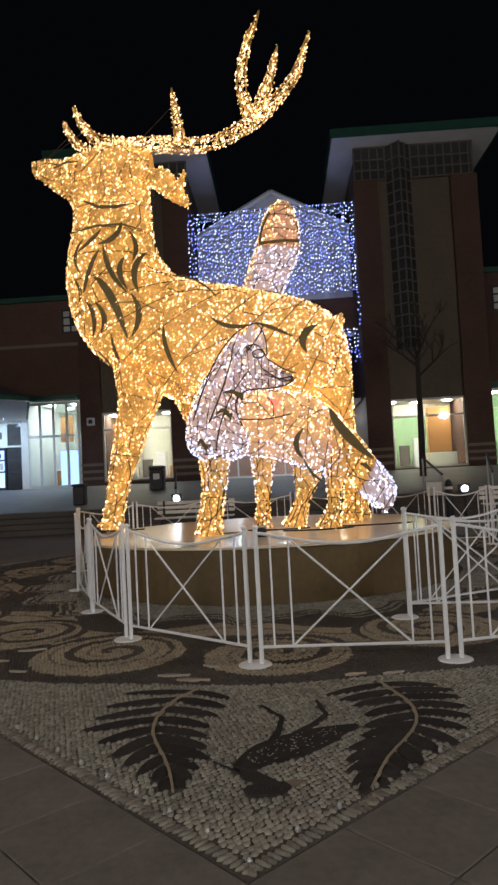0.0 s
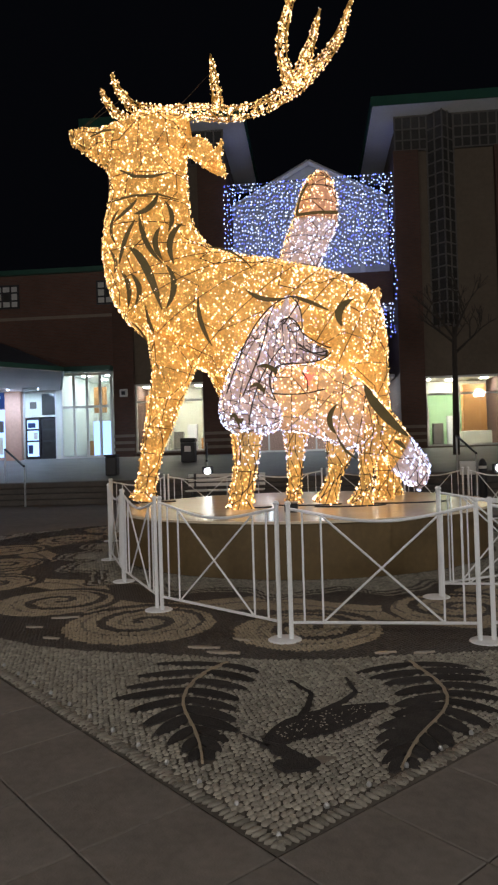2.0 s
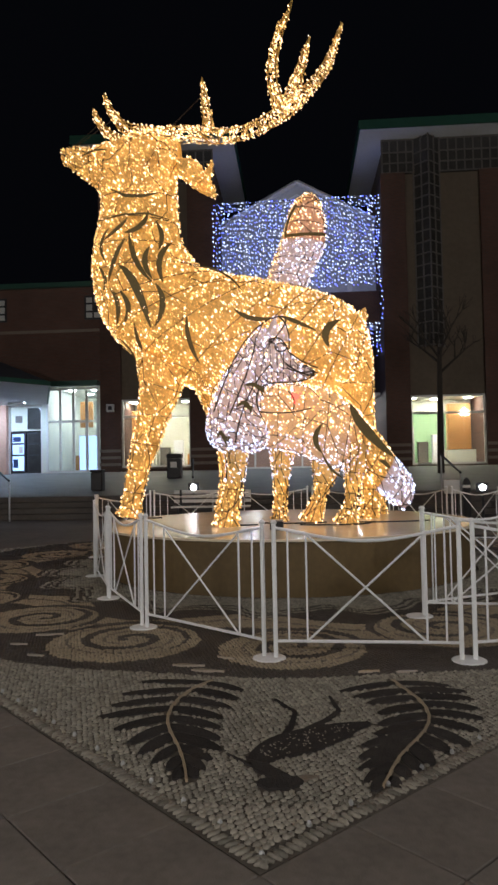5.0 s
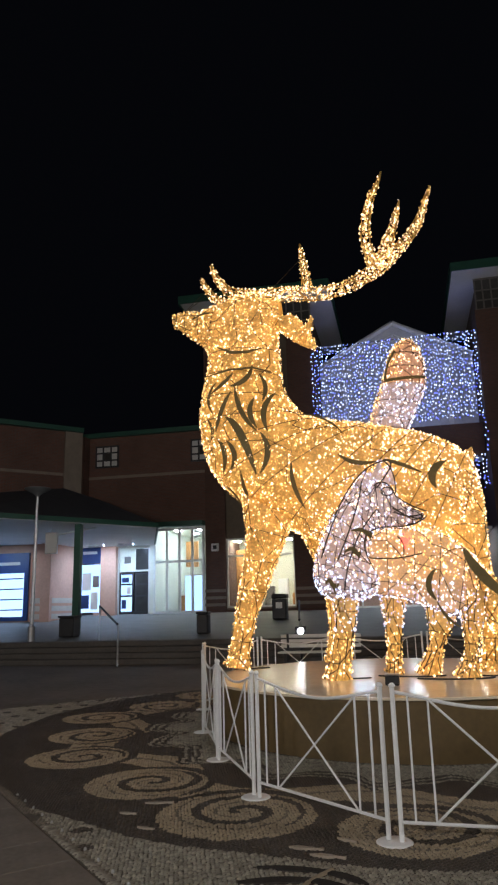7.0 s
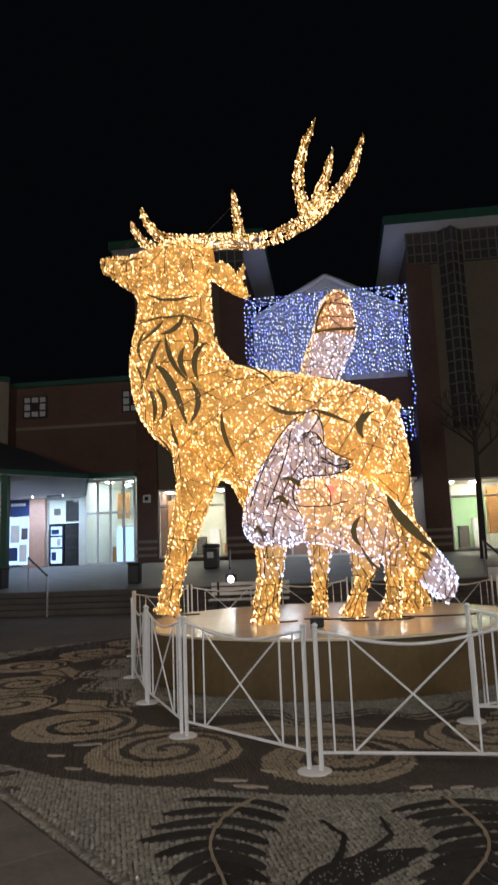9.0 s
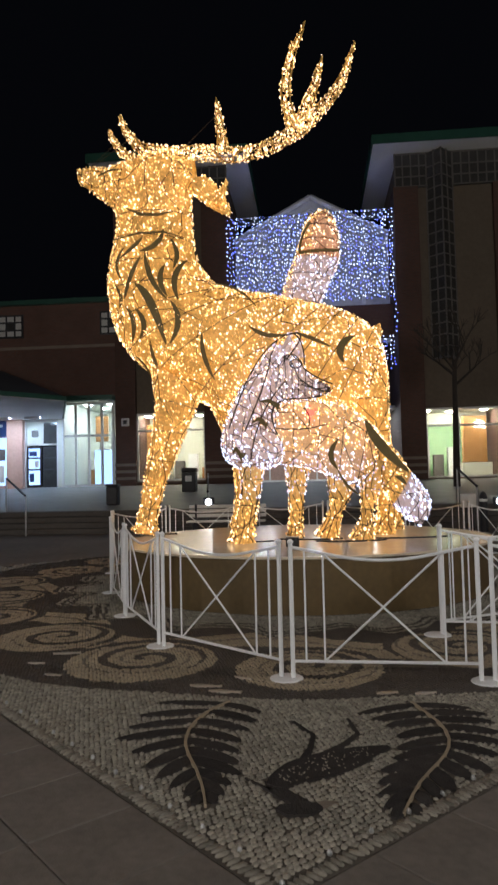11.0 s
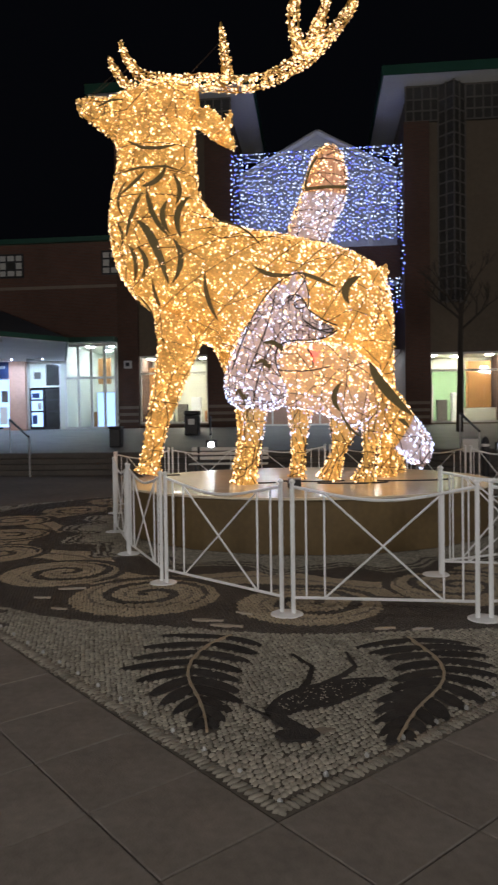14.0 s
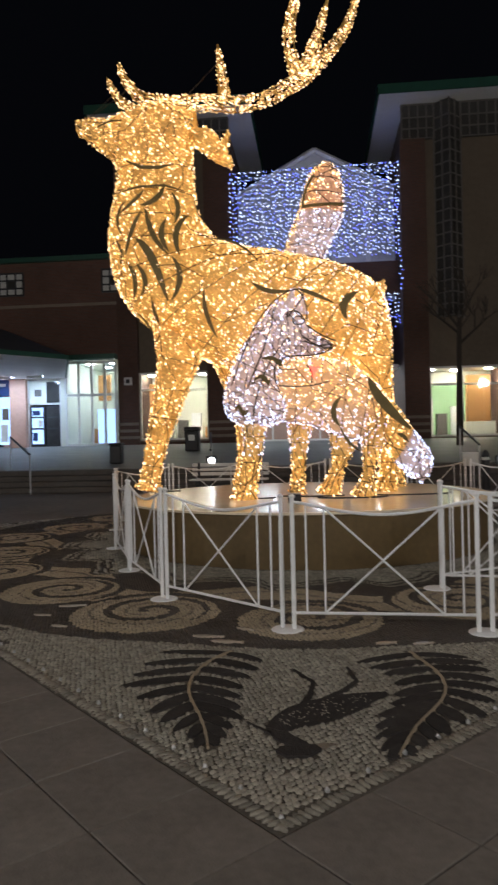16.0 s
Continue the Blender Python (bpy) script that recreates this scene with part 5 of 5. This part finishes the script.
def pattern(x, y):
    """The kind of pebble at places in the square's own metres."""
    r, th = np.hypot(x - HUB[0], y - HUB[1]), np.arctan2(y - HUB[1], x - HUB[0])
    rim = HALF - np.abs(x - HUB[0]) - np.abs(y - HUB[1])
    kind = np.full(x.shape, LIGHT)
    for n, stem in enumerate(FERNS):
        for p, q, w in leaflets(n):
            d, along = near_line(x, y, [tuple(p), tuple(q)])
            kind[d < w * 1.05 * leaf(along)] = BARE
        d, _ = near_line(x, y, stem)
        kind[d < 0.03] = BARE
    d, _ = near_line(x, y, NECK)
    kind[d < 0.055] = BARE
    d, w = near_line(x, y, BODY)
    kind[d < np.interp(w, np.linspace(0, 1, 7), GIRTH)] = BARE
    kind[np.hypot((x - 0.13) / 1.6, y - 3.45) < 0.07] = BARE
    for leg in LEGS:
        d, _ = near_line(x, y, leg)
        kind[d < 0.018] = BARE
    # ring of running spirals on a dark ground
    wave = 5.88 + 0.03 * np.sin(th * 19)
    kind = np.where(r < wave, DARK, kind)
    # a tan band that winds between the spirals
    band = r - 4.3 - 0.28 * np.cos(th * 10 + 0.9)
    kind = np.where(np.abs(band) < 0.3, np.where(np.abs(band + 0.03) < 0.028, MID, TAN), kind)
    for k, (deg, rad, reach) in enumerate(SPIRALS):
        a = math.radians(deg)
        dx, dy = x - HUB[0] - rad * math.cos(a), y - HUB[1] - rad * math.sin(a)
        rho, phi = np.hypot(dx, dy), np.arctan2(dy, dx) - a
        turn = 1 if k % 2 == 0 else -1
        coil = (rho / 0.33 - turn * phi / (2 * math.pi) + 0.15) % 1
        inside = rho < reach * (1 + 0.12 * np.cos(phi))
        dark = (coil < 0.3) & (rho < reach * 0.82)
        seam = (coil > 0.62) & (coil < 0.69)
        kind = np.where(inside, np.where(dark, DARK, np.where(seam, MID, TAN)), kind)
        kind = np.where(~inside & (rho < reach * 1.08), DARK, kind)
    inner = 3.74 + 0.17 * np.sin(th * 19 + 1.0) + 0.05 * np.sin(th * 41)
    lines = (r < inner) & (r > inner - 0.3)
    kind = np.where(r < inner, LIGHT, kind)
    kind = np.where(lines & (((inner - r) / 0.06).astype(int) % 2 == 0), DARK, kind)
    # leaf sprays in the side corners
    kind = np.where((r > wave) & (np.abs(x - HUB[0]) > 2.0) & (np.sin(th * 57) * np.sin(r * 9 + th * 12) > 0.72), DARK, kind)
    kind = np.where(rim < 0.13, MID, kind)
    return kind


def scatter(step, keep, seed):
    """Jittered places over the mosaic that satisfy keep(x, y)."""
    rng = np.random.default_rng(seed)
    n = int(2 * HALF / step)
    # rows run along the edges of the mosaic
    u, v = np.meshgrid(np.arange(n) * step, np.arange(n) * step)
    u = u + (np.arange(n) % 2)[:, None] * step / 2 + rng.uniform(-0.18, 0.18, u.shape) * step
    v = v + rng.uniform(-0.18, 0.18, v.shape) * step
    s = math.sqrt(0.5)
    x, y = HUB[0] + (u - v) * s, HUB[1] - HALF + (u + v) * s + 0.02
    ok = (np.abs(x - HUB[0]) + np.abs(y - HUB[1]) < HALF - step * 0.6) & keep(x, y)
    return x[ok], y[ok], rng


def pebbles(x, y, step, rng, high):
    """Low five-sided domes for all places: vertices and faces."""
    n = len(x)
    a = np.arange(5) * 2 * np.pi / 5
    spin = rng.uniform(0, 6.3, n)[:, None]
    long = rng.uniform(1.0, 1.3, n)[:, None]
    turn = rng.normal(0.8, 0.5, n)[:, None]
    ca, sa = np.cos(a[None] + spin), np.sin(a[None] + spin)
    out = []
    for scale, z in ((0.5, 0.0), (0.44, 0.6), (0.24, 1.0)):
        px, py = ca * step * scale * long, sa * step * scale * 0.9
        h = np.broadcast_to(0.004 + z * high * rng.uniform(0.9, 1.1, n)[:, None], px.shape)
        out.append(np.stack([x[:, None] + px * np.cos(turn) - py * np.sin(turn), y[:, None] + px * np.sin(turn) + py * np.cos(turn), h], -1))
    v = np.concatenate(out, 1).reshape(-1, 3)
    one = [(k, (k + 1) % 5, 5 + (k + 1) % 5, 5 + k) for k in range(5)] + [(5 + k, 5 + (k + 1) % 5, 10 + (k + 1) % 5, 10 + k) for k in range(5)]
    f = (np.arange(n)[:, None, None] * 15 + np.array(one)[None]).reshape(-1, 4).tolist()
    top = (np.arange(n)[:, None] * 15 + np.arange(10, 15)[None]).tolist()
    return v, f, top


PEBBLE_MATS = [M_PEB_LIGHT, M_PEB_TAN, M_PEB_DARK, M_PEB_MID]


def lay(name, step, keep, seed, high):
    x, y, rng = scatter(step, keep, seed)
    kind = pattern(x, y)
    laid = kind != BARE
    x, y, kind = x[laid], y[laid], kind[laid]
    v, f, top = pebbles(x - HUB[0], y - HUB[1], step, rng, high)
    slots = np.concatenate([np.repeat(kind, 10), kind]).tolist()
    ob = mesh_object(name, v.tolist(), f + top, PEBBLE_MATS, slots, smooth=True)
    ob.parent = mosaic
    return tagged(ob, "many small laid pebbles", kind="stuff")


r_of = lambda x, y: np.hypot(x - HUB[0], y - HUB[1])
TIP = 3.25
lay("pebbles", 0.035, lambda x, y: (y < 6.0) & (y >= TIP) & (x > -3.0) & (x < 3.0), 1, 0.012)
lay("near_ring_pebbles", 0.031, lambda x, y: (y >= 6.0) & (y < 8.2) & (r_of(x, y) > 2.85) & (np.abs(x) < 4.2), 12, 0.01)
lay("ring_pebbles", 0.042, lambda x, y: ((y >= 8.2) | ((y >= 6.0) & (np.abs(x) >= 4.2))) & (y < 12.5) & (r_of(x, y) > 2.85), 2, 0.012)
lay("far_pebbles", 0.085, lambda x, y: (y >= 12.5) & (r_of(x, y) > 2.85), 3, 0.018)

# the pebbles at the tip, one by one
rng = np.random.default_rng(9)
tips = []
for k in range(5):
    v, f, top = pebbles(np.zeros(1), np.zeros(1), 0.038, rng, 0.015)
    o = mesh_object("pebble", v.tolist(), f + top, shader("tip_pebble", (0.3, 0.27, 0.22), 0.5, spread=0.25, scale=4, random_by="object"), smooth=True)
    tips.append(o.data)
    bpy.data.objects.remove(o)
px, py, rng = scatter(0.037, lambda x, y: (y < TIP) & (HALF - np.abs(x - HUB[0]) - np.abs(y - HUB[1]) > 0.13), 4)
for x, y in zip(px, py):
    o = new("pebble", tips[int(rng.integers(5))])
    o.parent = mosaic
    o.matrix_basis = pose(x - HUB[0], y - HUB[1], 0, 0, 0, rng.uniform(-15, 15))
# dark stone ferns and heron, inlaid piece by piece
def inlay(name, line, widths, material, top=0.017):
    """A low flat-topped stone strip along a line, with its half-widths."""
    p = np.array(line, float) - np.array(HUB)
    t = np.gradient(p, axis=0)
    t /= np.linalg.norm(t, axis=1)[:, None] + 1e-9
    n = np.stack([-t[:, 1], t[:, 0]], 1) * np.asarray(widths)[:, None]
    outline = [tuple(a) for a in p + n] + [tuple(a) for a in (p - n)[::-1]]
    return part(name, prism(outline, 0.004, top), material, mosaic)


def bent(line, steps=14):
    """A smooth line through the given points."""
    p = np.array(line, float)
    d = np.gradient(p, axis=0)
    u = np.linspace(0, len(p) - 1.0001, steps)
    i = u.astype(int)
    w = (u - i)[:, None]
    return p[i] * (2 * w**3 - 3 * w**2 + 1) + d[i] * (w**3 - 2 * w**2 + w) + p[i + 1] * (3 * w**2 - 2 * w**3) + d[i + 1] * (w**3 - w**2)


for n, stem in enumerate(FERNS):
    for p, q, w in leaflets(n):
        t = np.linspace(0, 1, 8)
        sag = np.array([0, 0.02])
        inlay("fern_leaflet", p + (q - p) * t[:, None] + sag * np.sin(np.pi * t)[:, None], w * leaf(t), M_STONE_DARK)
    inlay("fern_stem", bent(stem), np.linspace(0.011, 0.006, 14), M_PEB_TAN, 0.022)
inlay("heron_neck", bent(NECK), np.linspace(0.055, 0.04, 14), M_STONE_DARK, 0.018)
t = np.linspace(0, 1, 14)
inlay("heron_body", bent(BODY, 22), np.interp(np.linspace(0, 1, 22), np.linspace(0, 1, 7), GIRTH), M_STONE_DARK, 0.02)
inlay("heron_crest", bent(CREST, 6), np.linspace(0.004, 0.014, 6), M_STONE_DARK, 0.018)
for k in range(90):
    w = rng.uniform(0.12, 0.85) * 6
    i = int(w)
    p = np.array(BODY[i]) + (np.array(BODY[i + 1]) - np.array(BODY[i])) * (w - i)
    d = rng.uniform(-0.8, 0.8) * np.interp(w, np.arange(7), GIRTH)
    o = new("body_pebble", tips[int(rng.integers(5))])
    o.parent = mosaic
    o.scale = (0.3, 0.3, 0.35)
    o.location = (p[0] - HUB[0] - 0.62 * d, p[1] - HUB[1] + 0.78 * d, 0.016)
inlay("heron_head", [(0.03, 3.47), (0.09, 3.445), (0.17, 3.455), (0.235, 3.5)], [0.025, 0.06, 0.065, 0.03], M_STONE_DARK, 0.021)
inlay("heron_bill", [(0.22, 3.5), (0.27, 3.52), (0.33, 3.53)], [0.028, 0.026, 0.006], M_PEB_MID, 0.02)
for leg in LEGS:
    inlay("heron_leg", leg, np.linspace(0.024, 0.009, len(leg)), M_STONE_DARK)
# bright metal studs along the near edges
stud = turned([(0.012, 0.0), (0.012, 0.012), (0.006, 0.022)], 8)
first = part("stud", stud, M_STEEL, mosaic)
first.matrix_basis = pose(0, -HALF + 0.13, 0.006)
for k in range(1, 20):
    for s in (-1, 1):
        o = new("stud", first.data)
        o.parent = mosaic
        o.matrix_basis = pose(s * k * 0.193, -HALF + 0.165 + k * 0.193, 0.01)
# a row of long stones set on edge along the near rims
rims = []
for k in range(6):
    bm = bmesh.new()
    bmesh.ops.create_icosphere(bm, subdivisions=1, radius=1.0, matrix=Matrix.Diagonal((0.016 + 0.002 * (k % 3), 0.044 + 0.004 * (k % 2), 0.014, 1)))
    o = part("rim_stone", bm, M_RIM, smooth=True)
    rims.append(o.data)
    bpy.data.objects.remove(o)
for s in (-1, 1):
    along = 0.05
    while along < 4.2:
        o = new("rim_stone", rims[int(rng.integers(6))])
        o.parent = mosaic
        h, inset = along * math.sqrt(0.5), 0.052 + rng.normal(0, 0.005)
        o.matrix_basis = pose(s * (h - inset * math.sqrt(0.5)), -HALF + h + inset * math.sqrt(0.5), 0.008, 0, rng.normal(0, 6), s * 45 + rng.normal(0, 9))
        along += rng.uniform(0.032, 0.042)
# pale fish-shaped flat stones set in the dark band
flat = part("flat_stone", prism([(-0.13, 0.0), (-0.06, 0.026), (0.03, 0.022), (0.08, 0.004), (0.13, 0.02), (0.13, -0.014), (0.08, -0.004), (0.0, -0.026), (-0.08, -0.02)], 0.0, 0.016), M_FISH, mosaic, "pale flat stone")
flat.matrix_basis = pose(-2.11 - HUB[0], 6.44 - HUB[1], 0.012, 0, 0, 10)
for x, y, a in ((-0.63, 5.43, -6), (-0.46, 5.29, -8), (-0.36, 5.65, -25), (0.75, 5.28, 12), (1.03, 5.28, 12), (-1.97, 5.72, -14), (-2.27, 6.09, -5)):
    o = new("flat_stone", flat.data)
    o.parent = mosaic
    o.matrix_basis = pose(x - HUB[0], y - HUB[1], 0.012, 0, 0, a)
    o.scale = (1.0, 1.0, 1.0) if abs(x + 0.5) < 0.14 else (0.62, 0.75, 1.0)

# square paving slabs laid along the mosaic's edges
pavement = tagged(empty("pavement"), "square concrete paving slabs laid diagonally round the mosaic", "pavement", kind="structure")
SLAB = 0.545
slab = box(-SLAB / 2 + 0.004, SLAB / 2 - 0.004, -SLAB / 2 + 0.004, SLAB / 2 - 0.004, -0.06, 0.012, 0.004)
me = bpy.data.meshes.new("paving_slab")
slab.to_mesh(me)
slab.free()
me.materials.append(M_PAVING)
s = math.sqrt(0.5)
for i in range(-16, 22):
    for j in range(-16, 22):
        if i >= 0 and j >= 0:
            continue
        u, v = (i + 0.5) * SLAB, (j + 0.5) * SLAB
        x, y = HUB[0] + (u - v) * s, HUB[1] - HALF + (u + v) * s - 0.01
        if -6.5 < x < 3.0 and 1.6 < y < 10.5 and abs(x) < 1.4 + 0.55 * y:
            o = new("paving_slab", me)
            o.parent = pavement
            o.matrix_basis = pose(x, y, rng.normal(0, 0.0008), 0, 0, 45)
